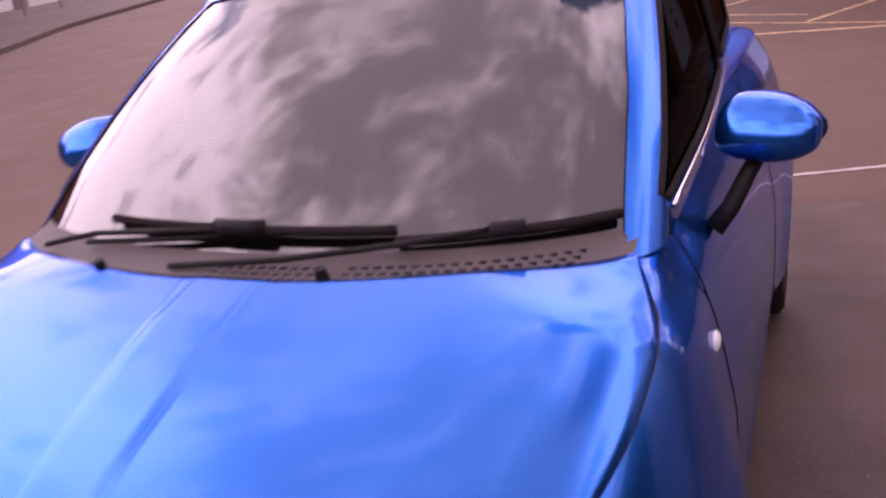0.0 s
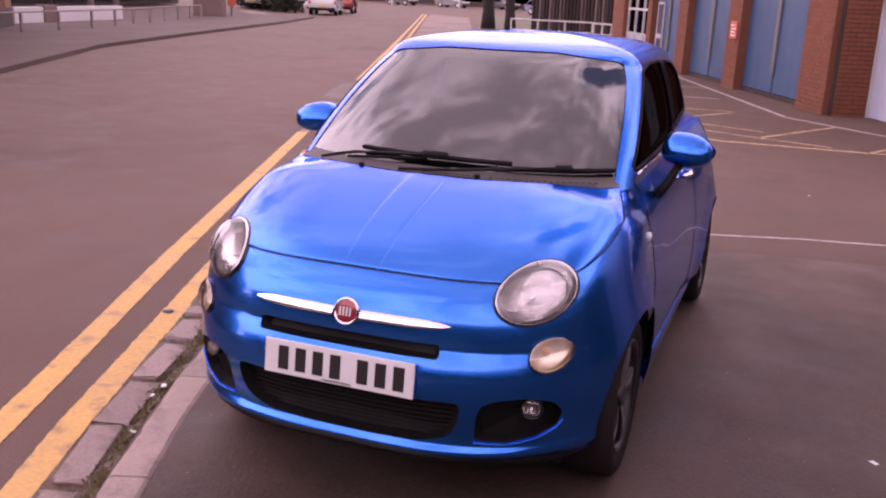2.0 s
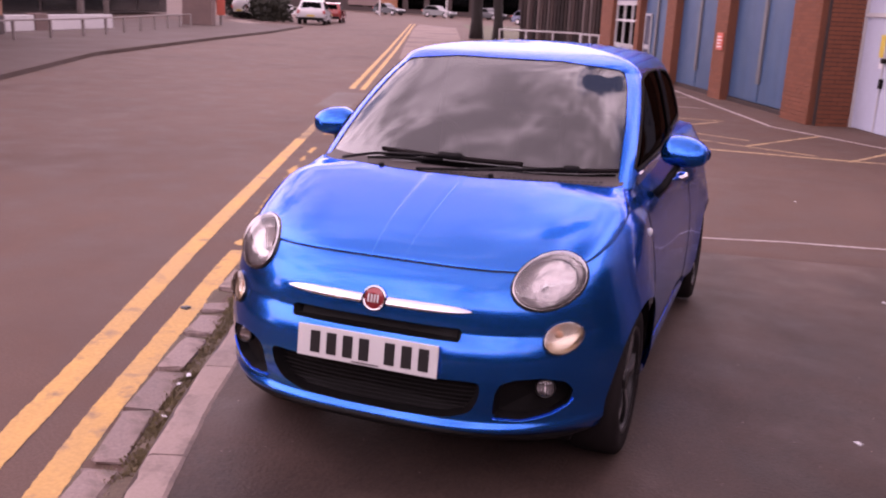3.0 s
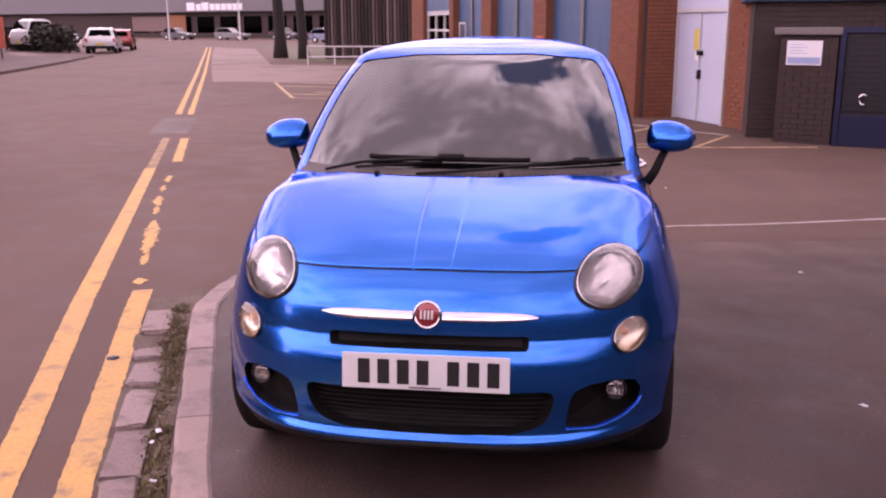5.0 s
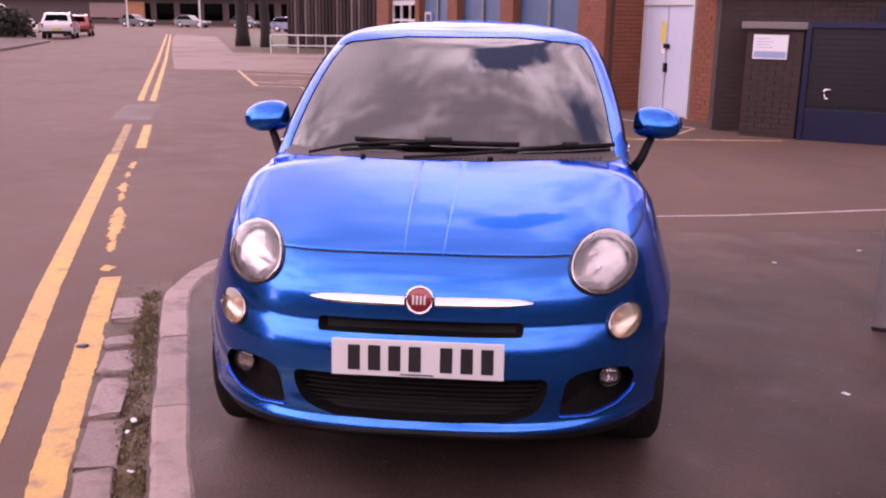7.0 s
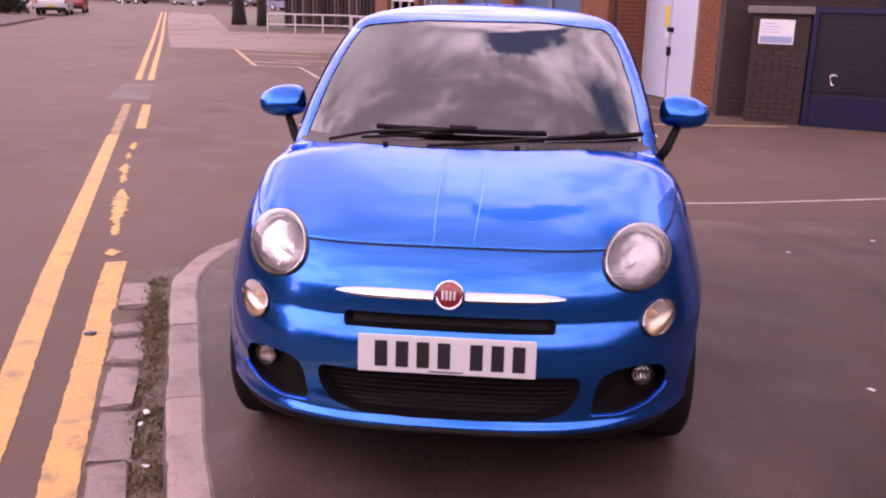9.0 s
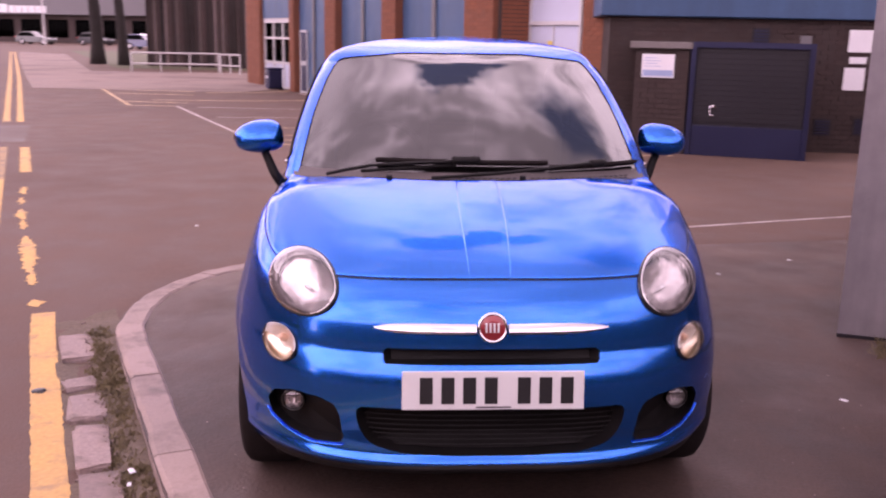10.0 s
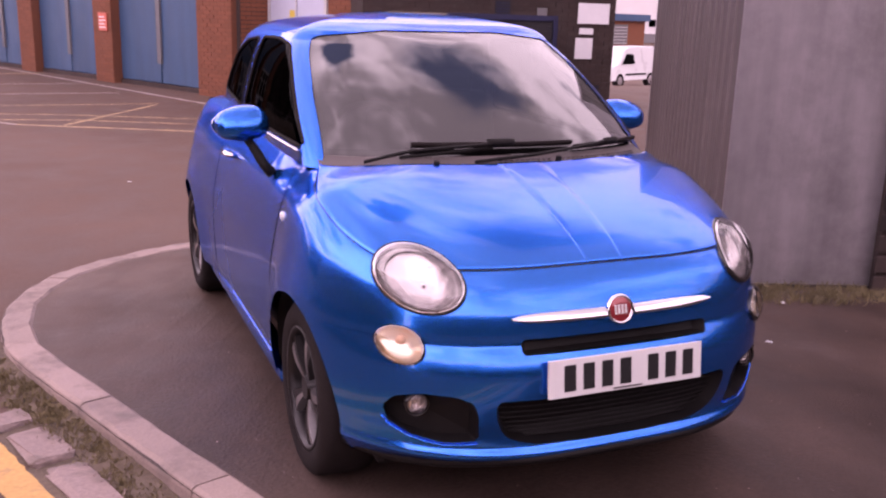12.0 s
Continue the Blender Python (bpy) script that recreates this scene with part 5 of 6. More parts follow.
def lay_bricks(parent, x0, x1, z0, z1, y=0.0, material=BRICK, limit=300):
    """Courses of bricks on a face of the parent's frame; those past the limit are joined in one mesh."""
    spots = []
    z, course = z0 + .0375, 0
    while z < z1:
        x = x0 - (.1125 if course % 2 else 0)
        while x < x1 - .02:
            a, b = max(x0, x), min(x1, x + .215)
            if b - a > .04:
                spots.append((a, b, z, y + random.uniform(-.002, .002)))
            x += .225
        z += .075
        course += 1
    for a, b, z, yy in spots[:limit]:
        ob = new("brick", brick_mesh(material, round(b - a, 3)))
        ob.parent = parent
        ob.matrix_local = pose((a + b) / 2, yy, z)
    verts, faces = [], []
    for a, b, z, yy in spots[limit:]:
        k = len(verts)
        verts += [(px, py, pz) for px in (a, b) for py in (yy - .015, yy + .015) for pz in (z - .0325, z + .0325)]
        faces += [tuple(k + i for i in q) for q in ((0, 1, 3, 2), (4, 6, 7, 5), (0, 4, 5, 1), (2, 3, 7, 6), (0, 2, 6, 4), (1, 5, 7, 3))]
    if verts:
        me = bpy.data.meshes.new("upper_bricks")
        me.from_pydata(verts, [], faces)
        me.materials.append(material)
        ob = new("upper_bricks", me)
        ob.parent = parent
        tagged(ob, "", "", "", "stuff")


GZ = -.12
H = 5.0
# long blue wall with brick piers; x runs towards the near corner
WALL_P, WALL_Q = (-3.75, 25.65), (1.43, 14.9)
mw = frame_on(WALL_P, WALL_Q, GZ)
wl = math.dist(WALL_P, WALL_Q)
unit = thing("unit_building", "industrial unit with blue cladding bays between orange brick piers", "building", mw)
part("wall", boxbm(.02, wl - .02, .10, .30, 0, H), BLUEPANEL, unit, "ribbed blue metal cladding")
part("wall_body", boxbm(.02, wl - .02, .31, 9, 0, H), DARKBRICK, unit)
piers = [(.40, .8), (3.3, 4.05), (6.95, 7.7), (10.85, wl)]
for a, b in piers:
    pier = part("brick_pier", boxbm(a, b, -.12, .32, 0, H), MORTAR, unit, "orange brick pier")
    lay_bricks(pier, a, b, 0, 5.0, -.12, BRICK, 140)
edges = [-.9] + [v for p in piers for v in p]
bays = list(zip([p[1] for p in piers[:-1]], [p[0] for p in piers[1:]]))
for a, b in bays:
    # door leaves: flat blue panels with a pale vertical rail between, dark plinth
    n = 2
    for k in range(n):
        xa, xb = a + (b - a) * k / n, a + (b - a) * (k + 1) / n
        part("door_leaf", boxbm(xa + .02, xb - .02, .05, .1, .12, 4.4, .01), BLUEPANEL, unit, "flat blue door leaf")
    rail = part("pale_rail", boxbm((a + b) / 2 - .07, (a + b) / 2 + .07, .0, .05, .5, 4.4, .008), CLADGREY, unit, "pale grey vertical rail")
    part("leaf_gap", boxbm((a + b) / 2 - .13, (a + b) / 2 - .075, .035, .055, .5, 4.4), DARKSTEEL, unit, "dark gap beside the rail")
    part("plinth", boxbm(a, b, .03, .12, 0, .11), DARKBRICK, unit)
# return face of the corner pier and the recessed door wall
DOOR_P, DOOR_Q = (2.0, 15.1), (3.2, 12.45)
md = frame_on(DOOR_P, DOOR_Q, GZ)
dl = math.dist(DOOR_P, DOOR_Q)
corner = thing("corner_pier", "brick return beside the double doors, its mortar browned for shade", "wall", frame_on(WALL_Q, (2.35, 15.32), GZ))
# brown mortar here puts the return face's shade into its colour
part("pier_body", boxbm(-.02, 1.0, -.1, .25, 0, H), DARKMORTAR, corner)
lay_bricks(corner, 0, .95, 0, 5.0, -.1, BRICK, 200)
porch = thing("entrance_wall", "orange brick wall with pale grey double doors", "wall", md)
part("wall_left", boxbm(-.4, .02, .02, .3, 0, H), MORTAR, porch)
part("wall_right", boxbm(1.72, dl + .05, .02, .3, 0, H), MORTAR, porch)
part("lintel_wall", boxbm(.02, 1.72, .02, .3, 2.62, H), MORTAR, porch)
lay_bricks(porch, 1.74, dl + .05, 0, 5.0, .02, BRICK, 220)
dd = thing("double_door", "pale blue-grey metal double doors with white frame", "door", md)
part("door_frame", boxbm(.02, .08, -.02, .12, 0, 2.6), WHITEFRAME, dd)
part("door_frame", boxbm(1.66, 1.72, -.02, .12, 0, 2.6), WHITEFRAME, dd)
part("door_frame", boxbm(.08, 1.66, -.02, .12, 1.9, 1.97), WHITEFRAME, dd)
part("door_frame", boxbm(.08, 1.66, -.02, .12, 2.54, 2.6), WHITEFRAME, dd)
part("top_panel", boxbm(.08, 1.66, .03, .08, 1.97, 2.54), BLUEGREYDOOR, dd)
for a, b in ((.09, .865), (.88, 1.65)):
    leaf = part("door_leaf", boxbm(a, b, .02, .07, .03, 1.895, .006), BLUEGREYDOOR, dd, "pale grey door leaf")
    part("leaf_edge", boxbm(b - .03, b - .005, .008, .02, .03, 1.89), WHITEFRAME, leaf)
part("padlock", boxbm(.83, .97, -.04, .02, 1.17, 1.25, .01), BLACK, dd, "black padlock hasp")
part("padlock", boxbm(.85, .93, -.03, .02, .76, .92, .01), BLACK, dd)
part("door_notice", boxbm(.66, .80, .012, .019, 1.26, 1.62), SIGNYELLOW, dd, "yellow warning notice")
part("door_notice", boxbm(.70, .84, .012, .019, 1.08, 1.22), SIGNWHITE, dd, "white notice")

# dark brown building to the right, blue fascia
DARK_P, DARK_Q = (3.0, 11.95), (7.1, 11.5)
mk = frame_on(DARK_P, DARK_Q, GZ)
kl = math.dist(DARK_P, DARK_Q)
dark = thing("dark_annex", "dark brown brick annex with a blue fascia", "building", mk)
part("wall", boxbm(-.15, kl, 0, 5, 0, 2.02), DARKMORTAR, dark, "dark brown brick wall")
lay_bricks(dark, -.1, kl - .02, .0, 2.0, 0, DARKBRICK, 300)
part("fascia", boxbm(-.3, kl + .08, -.12, 5.2, 2.02, 2.65, .02), BLUEPANEL, dark, "blue metal fascia")
part("parapet", boxbm(-.3, kl + .08, -.06, 5.2, 2.65, 2.75), CONCRETE, dark)
for x, z, w, h, mm, lb in ((3.44, 1.55, .56, .33, SIGNWHITE, "white sign board"), (3.48, 1.38, .25, .1, SIGNWHITE, "small white sign"), (3.42, .98, .31, .34, SIGNWHITE, "white sign board"),
                           (2.72, 1.53, .17, .25, CLADGREY, "small grey vent cover")):
    part("sign_board", boxbm(x, x + w, -.04, -.02, z, z + h, .004), mm, dark, lb)
for x, z in ((2.0, 1.62), (3.05, .28), (3.65, .3)):
    v = part("vent_grille", boxbm(x, x + .26, -.03, -.018, z, z + .26), DARKSTEEL, dark, "dark louvred vent")
    for k in range(5):
        part("louvre", boxbm(x + .02, x + .24, -.04, -.03, z + .03 + k * .045, z + .05 + k * .045), NAVY, v)
# steel store in front of it with a notice pillar
CON_P, CON_Q = (3.88, 11.06), (5.45, 10.45)
mc = frame_on(CON_P, CON_Q, GZ)
cl = math.dist(CON_P, CON_Q)
store = thing("steel_store", "dark navy steel store with double doors and a padlock", "container", mc)
part("body", boxbm(0, cl, .04, .75, .02, 1.6, .01), DARKSTEEL, store, "dark steel panels")
for a in (0, cl - .07):
    part("frame_post", boxbm(a, a + .07, -.02, .06, 0, 1.66), NAVY, store, "navy frame")
part("frame_rail", boxbm(.07, cl - .07, -.02, .06, 1.58, 1.66), NAVY, store)
part("base_panel", boxbm(.07, cl - .07, 0, .045, .02, .46, .006), NAVY, store, "navy base panel")
for k in range(14):
    part("slat", boxbm(.08, cl - .08, .02, .045, .52 + k * .076, .52 + k * .076 + .072, .003), DARKSTEEL, store)
bm = bmesh.new()
tube(bm, [(.36 + .05 * math.cos(a), -.03, .68 + .07 * math.sin(a)) for a in np.linspace(.6, 5.0, 12)], .014, 8)
part("handle", bm, CHROME, store, "bright padlock shackle", smooth=True)
pil = thing("notice_pillar", "dark brick pillar with a concrete cap and a white notice", "pillar", frame_on((3.13, 11.42), CON_P, GZ))
pw = math.dist((3.13, 11.42), CON_P)
part("pillar_body", boxbm(.02, pw - .03, .03, .75, 0, 1.55), DARKMORTAR, pil)
lay_bricks(pil, .02, pw - .03, 0, 1.52, .03, DARKBRICK, 120)
part("cap", boxbm(-.06, pw + .02, -.04, .8, 1.55, 1.65, .012), CONCRETE, pil, "grey concrete cap")
nb = part("notice_board", boxbm(.12, .6, -.012, .012, 1.13, 1.47, .004), SIGNWHITE, pil, "white notice")
part("notice_print", boxbm(.14, .58, -.016, -.012, 1.15, 1.24), SIGNBLUE, nb)
for k in range(4):
    part("notice_bar", boxbm(.16, .40 - .05 * (k % 2), -.016, -.012, 1.29 + k * .04, 1.298 + k * .04), SIGNBLUE, nb)

# alarm notice on the middle pier
tagged(mesh_ob("wall_notice", boxbm(7.22, 7.58, -.165, -.145, 1.08, 1.45, .004), SIGNRED), "orange-red notice with pale lines on the brick pier", "sign").matrix_world = mw
for k in range(4):
    part("notice_bar", boxbm(7.27, 7.53 - .05 * (k % 2), -.172, -.165, 1.14 + k * .07, 1.165 + k * .07), SIGNWHITE, bpy.data.objects["wall_notice"])

# galvanised container beside the forecourt
MET_P = Vector((2.06, 2.17, -.045))
MET_U = Vector((math.cos(radians(-20)), math.sin(radians(-20)), 0))
MET_V = Vector((math.cos(radians(60)), math.sin(radians(60)), 0))
cont = thing("galvanised_container", "tall grey galvanised steel container, dull and streaked", "container", Matrix.Translation(MET_P))


def slab(u0, u1, v0, v1, z0, z1, bevel=0.0):
    """A block in the container's slightly skewed plan."""
    bm = boxbm(u0, u1, v0, v1, z0, z1, bevel=bevel)
    for v in bm.verts:
        v.co = MET_U * v.co.x + MET_V * v.co.y + Vector((0, 0, v.co.z))
    return bm


part("end_wall", slab(0, 2.3, 0, .03, .06, 2.6), GALV, cont, "flat galvanised end panel")
part("base_rail", slab(0, 2.3, -.01, 5.9, 0, .06), DARKSTEEL, cont)
part("roof_panel", slab(0, 2.3, 0, 5.9, 2.6, 2.65), GALV, cont)
part("far_wall", slab(2.27, 2.3, .03, 5.9, .06, 2.6), GALV, cont)
part("back_wall", slab(0, 2.27, 5.87, 5.9, .06, 2.6), GALV, cont)
prof = []
y = .03
while y < 5.85:
    prof += [(.0, y), (.0, y + .16), (.010, y + .18), (.010, y + .25)]
    y += .28
bm = grid_bm([[MET_U * x + MET_V * yy + Vector((0, 0, .06)) for x, yy in prof], [MET_U * x + MET_V * yy + Vector((0, 0, 2.6)) for x, yy in prof]])
part("side_wall", bm, WEATHERED, cont, "brown-stained steel side")

# slatted dark fence standing at its corner
fence = thing("slatted_screen", "dark slatted timber screen", "fence", pose(2.90, 1.80, -.04, 0, 0, -20))
for k in range(17):
    part("slat", boxbm(0, 1.7, -.02, .0, .03 + k * .125, .13 + k * .125, .006), TIMBER, fence)
for x in (0.02, .85, 1.6):
    part("post", boxbm(x, x + .08, 0, .08, 0, 2.15), TIMBER, fence)
spots = []
rnd = random.Random(5)
for k in range(110):
    x = rnd.uniform(.25, 1.5)
    p = MET_P + MET_U * x - MET_V * rnd.uniform(.02, .34)
    spots.append((p.x, p.y, -.01, 40, .08))
tufts("verge_grass", spots, "rough grass at the foot of the steel container", .02, .08)

# litter on the asphalt
lit = random.Random(11)
for x, y in ((1.655, 1.232), (2.3, .9), (1.9, 3.6), (-.97, 6.9), (2.6, 4.1), (1.3, 7.2), (-2.05, 5.4), (2.2, 1.75)):
    z = yard_h(x, y) if inside((x, y), INNER) else ground_h(x, y)
    bm = boxbm(-.012, .012, -.008, .008, 0, .004, .001)
    for v in bm.verts:
        v.co += Vector((lit.gauss(0, .003), lit.gauss(0, .003), 0))
    ob = mesh_ob("litter", bm, SIGNWHITE)
    tagged(ob, "small scrap of litter on the asphalt", "litter", group="litter")
    ob.matrix_world = pose(x, y, z, 0, 0, lit.uniform(0, 180))

# pale scraps caught in the gutter weeds
for along, across, size in ((-.07, .06, .017), (-.17, .08, .010), (-.51, .05, .011)):
    x, y = road_pt(along, across)
    bm = boxbm(-size, size, -size * .45, size * .45, 0, .004, .001)
    for v in bm.verts:
        v.co += Vector((lit.gauss(0, .003), lit.gauss(0, .003), .35 * abs(v.co.x)))
    ob = mesh_ob("litter", bm, SIGNWHITE)
    tagged(ob, "pale scrap caught in the gutter weeds", "litter", group="litter")
    ob.matrix_world = pose(x, y, -.062, 0, 0, lit.uniform(0, 180))

# a black lump of tar on the inner yellow line
bm = bmesh.new()
bmesh.ops.create_icosphere(bm, subdivisions=2, radius=1)
for v in bm.verts:
    v.co = Vector((v.co.x * .036, v.co.y * .03, max(0, v.co.z) * .012)) * (1 + .35 * noise.noise(v.co * 1.7))
tagged(mesh_ob("tar_lump", bm, PLATEBLACK), "small black lump of tar on the yellow line", "tar").matrix_world = pose(-1.917, 1.565, ground_h(-1.917, 1.565) + .004)

# ---------------------------------------------------------------- far side
def far_car(paint, m, label, length=4.2, width=1.75, height=1.46, hatch=True, van=False):
    ob = thing("parked_car", label, "car", m, group="parked cars")
    prof = [(-.5, .30), (-.5, .55), (-.46, .72), (-.25, .86), (-.10, 1.0 if van else .93), (.02, 1.38 if not van else 1.6), (.12, 1.46), (.28, 1.45), (.37, 1.37), (.455, 1.0), (.488, .92), (.5, .7), (.49, .45), (.47, .30)]
    if van:
        prof = [(-.5, .30), (-.5, .6), (-.46, .85), (-.32, 1.0), (-.18, 1.5), (-.08, 1.62), (.44, 1.64), (.49, 1.55), (.5, .9), (.5, .30)]
    k = height / max(p[1] for p in prof)
    P = resample([(a * length, b * k) for a, b in prof], 48, closed=False)
    rows = []
    for q in (-1, -.97, -.85, -.5, 0, .5, .85, .97, 1):
        row = []
        for y, z in P:
            tum = 1 - .20 * max(0, (z - .9) / .6)
            shr = .94 + .06 * math.sqrt(max(0, 1 - abs(q)))
            cap = 1 if abs(q) < .98 else .985
            row.append(Vector((q * width / 2 * tum, y * shr, .30 + (z - .30) * cap)))
        rows.append(row)
    bm = grid_bm(rows)
    for r in (rows[0], rows[-1]):
        bm.faces.new([bm.verts.new(p) for p in r])
    bmesh.ops.recalc_face_normals(bm, faces=bm.faces)
    part("body", bm, paint, ob, smooth=True)
    hw = width / 2
    z0, z1 = .95 * k, 1.34 * k
    for s in (-1, 1):
        bm = bmesh.new()
        vs = [bm.verts.new((s * (hw * (1 - .2 * max(0, (z - .9) / .6)) + .006), y, z)) for y, z in ((-.12 * length, z0), (.42 * length, z0), (.34 * length, z1), (.04 * length, z1))]
        if van:
            vs[1].co.y = vs[2].co.y = -.02 * length
            vs[0].co.y, vs[3].co.y = -.27 * length, -.16 * length
        bm.faces.new(vs)
        part("side_window", bm, DARKGLASS, ob)
        for y in (-.31 * length, .29 * length):
            bm = bmesh.new()
            cyl(bm, (s * (hw - .2), y, .32), (s * (hw + .01), y, .32), .32, .32, 24)
            w = part("wheel", bm, RUBBER, ob)
            bm = bmesh.new()
            cyl(bm, (s * (hw + .005), y, .32), (s * (hw + .02), y, .32), .2, .17, 20)
            part("rim", bm, ALLOY, w)
        part("tail_lamp", boxbm(s * hw * .9 - .09, s * hw * .9 + .05, .485 * length, .5 * length, .75, .95, .02), TAILRED, ob)
        part("headlamp", boxbm(s * hw * .8 - .12, s * hw * .8 + .08, -.495 * length, -.46 * length, .62, .76, .02), PLATEWHITE, ob)
        if van:
            part("side_strip", boxbm(min(s * hw * .98, s * (hw + .015)), max(s * hw * .98, s * (hw + .015)), -.2 * length, .2 * length, .55, .64, .01), BLACK, ob)
    if not van:
        bm = bmesh.new()
        vs = [bm.verts.new(p) for p in ((-hw * .74, .449 * length, 1.0 * k), (hw * .74, .449 * length, 1.0 * k), (hw * .62, .380 * length, 1.34 * k), (-hw * .62, .380 * length, 1.34 * k))]
        bm.faces.new(vs)
        for v in bm.verts:
            v.co.y += .02
        part("rear_window", bm, DARKGLASS, ob)
    part("rear_plate", boxbm(-.26, .26, .497 * length, .505 * length, .55, .66), SIGNYELLOW, ob)
    part("rear_bumper", boxbm(-hw * .93, hw * .93, .49 * length, .512 * length, .32, .5, .03), BLACK, ob)
    return ob


ra = math.degrees(math.atan2(ROAD_DIR.y, ROAD_DIR.x)) - 90
CARZ = -.12
far_car(WHITECAR, pose(-30.5, 54.0, CARZ, 0, 0, ra + 180), "white hatchback parked beyond the far kerb, seen from behind", height=1.6, width=1.85)
far_car(REDCAR, pose(-32.6, 60.3, CARZ, 0, 0, ra + 180), "red hatchback parked behind the white one")
far_car(WHITECAR, pose(-37.6, 59.0, CARZ, 0, 0, ra + 140), "tall white car parked behind the hedge", height=2.2, width=1.95, length=4.8)
far_car(DARKCAR, pose(-36.5, 109, CARZ, 0, 0, 62), "black hatchback crossing the junction")
far_car(SILVERCAR, pose(-42.6, 107, CARZ, 0, 0, 80), "dull grey estate car by the restaurant")
far_car(DARKCAR, pose(-50, 108, CARZ, 0, 0, 75), "dark car by the restaurant")
far_car(BLUECAR, pose(-25, 88, CARZ, 0, 0, 72), "dark blue car behind the trees")
far_car(SILVERCAR, pose(-20.5, 84, CARZ, 0, 0, 70), "silver car behind the tree trunks")

# far kerb and pavement over the road
FAR = [(-4.5, -7.0), (-12.3, 9.6), (-16.5, 17.2), (-19.9, 26.9), (-23.3, 37), (-26.8, 46)]
bm = bmesh.new()
rows = []
for i, p in enumerate(resample(FAR, 60, closed=False)):
    rows.append(p)
outer = offset_line(rows, -9.0)
bm = grid_bm([[Vector((p[0], p[1], -.13)) for p in rows], [Vector((p[0], p[1], .0)) for p in rows], [Vector((p.x, p.y, .02)) for p in offset_line(rows, -.14)], [Vector((p.x, p.y, .03)) for p in outer]])
bmesh.ops.recalc_face_normals(bm, faces=bm.faces)
tagged(mesh_ob("pavement_far", bm, PAVE), "worn far pavement behind a low kerb", "pavement", kind="structure")
rail = thing("low_rail", "low pale metal rail along the far pavement", "railing")
RL = [(-15.5, 6.0), (-20.9, 18.1), (-22.15, 23.4), (-27.3, 36)]
RP = resample(RL, 17, closed=False)
bm = bmesh.new()
tube(bm, [(x, y, .60) for x, y in RP], .026, 8)
part("top_rail", bm, RAILGREY, rail)
for x, y in RP:
    part("post", boxbm(x - .035, x + .035, y - .035, y + .035, .0, .59), RAILGREY, rail)
# brick building and hedge side over there
fb = thing("brick_house", "orange brick building over the road", "building", frame_on((-16.6, 11.4), (-24.1, 21.4), 0))
part("wall", boxbm(-16, 12.5, .0, 8, 0, 3.8), MORTAR, fb, "orange brick wall")
part("plinth", boxbm(-16, 12.53, -.06, 0, 0, .62), DARKBRICK, fb, "dark brown plinth")
part("corner_band", boxbm(11.4, 12.52, -.03, 0, .62, 3.8), ORANGEPANEL, fb, "paler orange corner band")
fb2 = thing("dark_shopfront", "long dark shop front behind a low wall", "building", frame_on((-36, 26), (-46, 58), 0))
part("wall", boxbm(-14, 34, 0, 8, 0, 7), DARKBRICK, fb2)
for k in range(7):
    part("window", boxbm(.5 + k * 4.6, 4.75 + k * 4.6, -.05, 0, .2, 3.4), GLOSSBLACK, fb2, "dark shop window")
lw = thing("low_wall", "low pale rendered wall behind the rail", "wall", frame_on((-25.0, 22.4), (-26.5, 29.6), 0))
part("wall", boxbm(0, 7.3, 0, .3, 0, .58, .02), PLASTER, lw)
part("pier", boxbm(1.7, 2.5, -.06, .36, 0, .64, .02), ROUGHBRICK, lw)
for x, y in ((-26.67, 27.9), (-28.0, 30.9)):
    pc = thing("porch_column", "slim pale column before the dark shop front", "column", pose(x, y, .02), group="porch columns")
    bm = bmesh.new()
    cyl(bm, (0, 0, 0), (0, 0, 4.2), .13, .11, 14)
    part("shaft", bm, RAILGREY, pc, smooth=True)
    part("base", boxbm(-.2, .2, -.2, .2, 0, .25, .02), RAILGREY, pc)
rnd = random.Random(21)
gp = thing("gate_pillar", "dull pinkish brick pillar at the end of the low rail", "pillar", pose(-28.7, 38.6, .02, 0, 0, ra))
part("shaft", boxbm(-.75, .75, -.45, .45, 0, 2.3, .02), ROUGHBRICK, gp)
part("cap", boxbm(-.81, .81, -.51, .51, 2.3, 2.4, .02), CONCRETE, gp)
sp = thing("sign_post", "slim red board on a short post by the far pavement", "sign", pose(-28.25, 39.9, .02, 0, 0, ra))
part("post", boxbm(-.05, .05, -.05, .05, 0, .5), CONCRETE, sp)
part("board", boxbm(-.22, .22, -.03, .03, .5, 2.0, .01), SIGNRED, sp, "faded red board")
bm = strip([(-36.8, 53.9), (-31.0, 47.2), (-26.2, 42.0)], 1.3, .01, .05)
tagged(mesh_ob("pavement_path", bm, PALEPAVE), "pale path leading off the far pavement", "pavement", kind="structure")
# dark hedge behind the far pavement's end, before the parked cars
bm = bmesh.new()
for k in range(4200):
    t = rnd.random()
    p = Vector((-41.5 + 8.6 * t + rnd.gauss(0, .4), 60.5 - 6.6 * t + rnd.gauss(0, .3), rnd.uniform(-.1, 1.2) + abs(rnd.gauss(0, .22))))
    u = Vector((rnd.gauss(0, 1), rnd.gauss(0, 1), rnd.gauss(0, 1))).normalized() * .17
    v = u.cross(Vector((rnd.gauss(0, 1), rnd.gauss(0, 1), rnd.gauss(0, 1)))).normalized() * .11
    bm.faces.new([bm.verts.new(q) for q in (p - u, p - v, p + u, p + v)])
tagged(mesh_ob("low_hedge", bm, DARKLEAF), "low dark hedge before the parked cars", "hedge", kind="stuff")

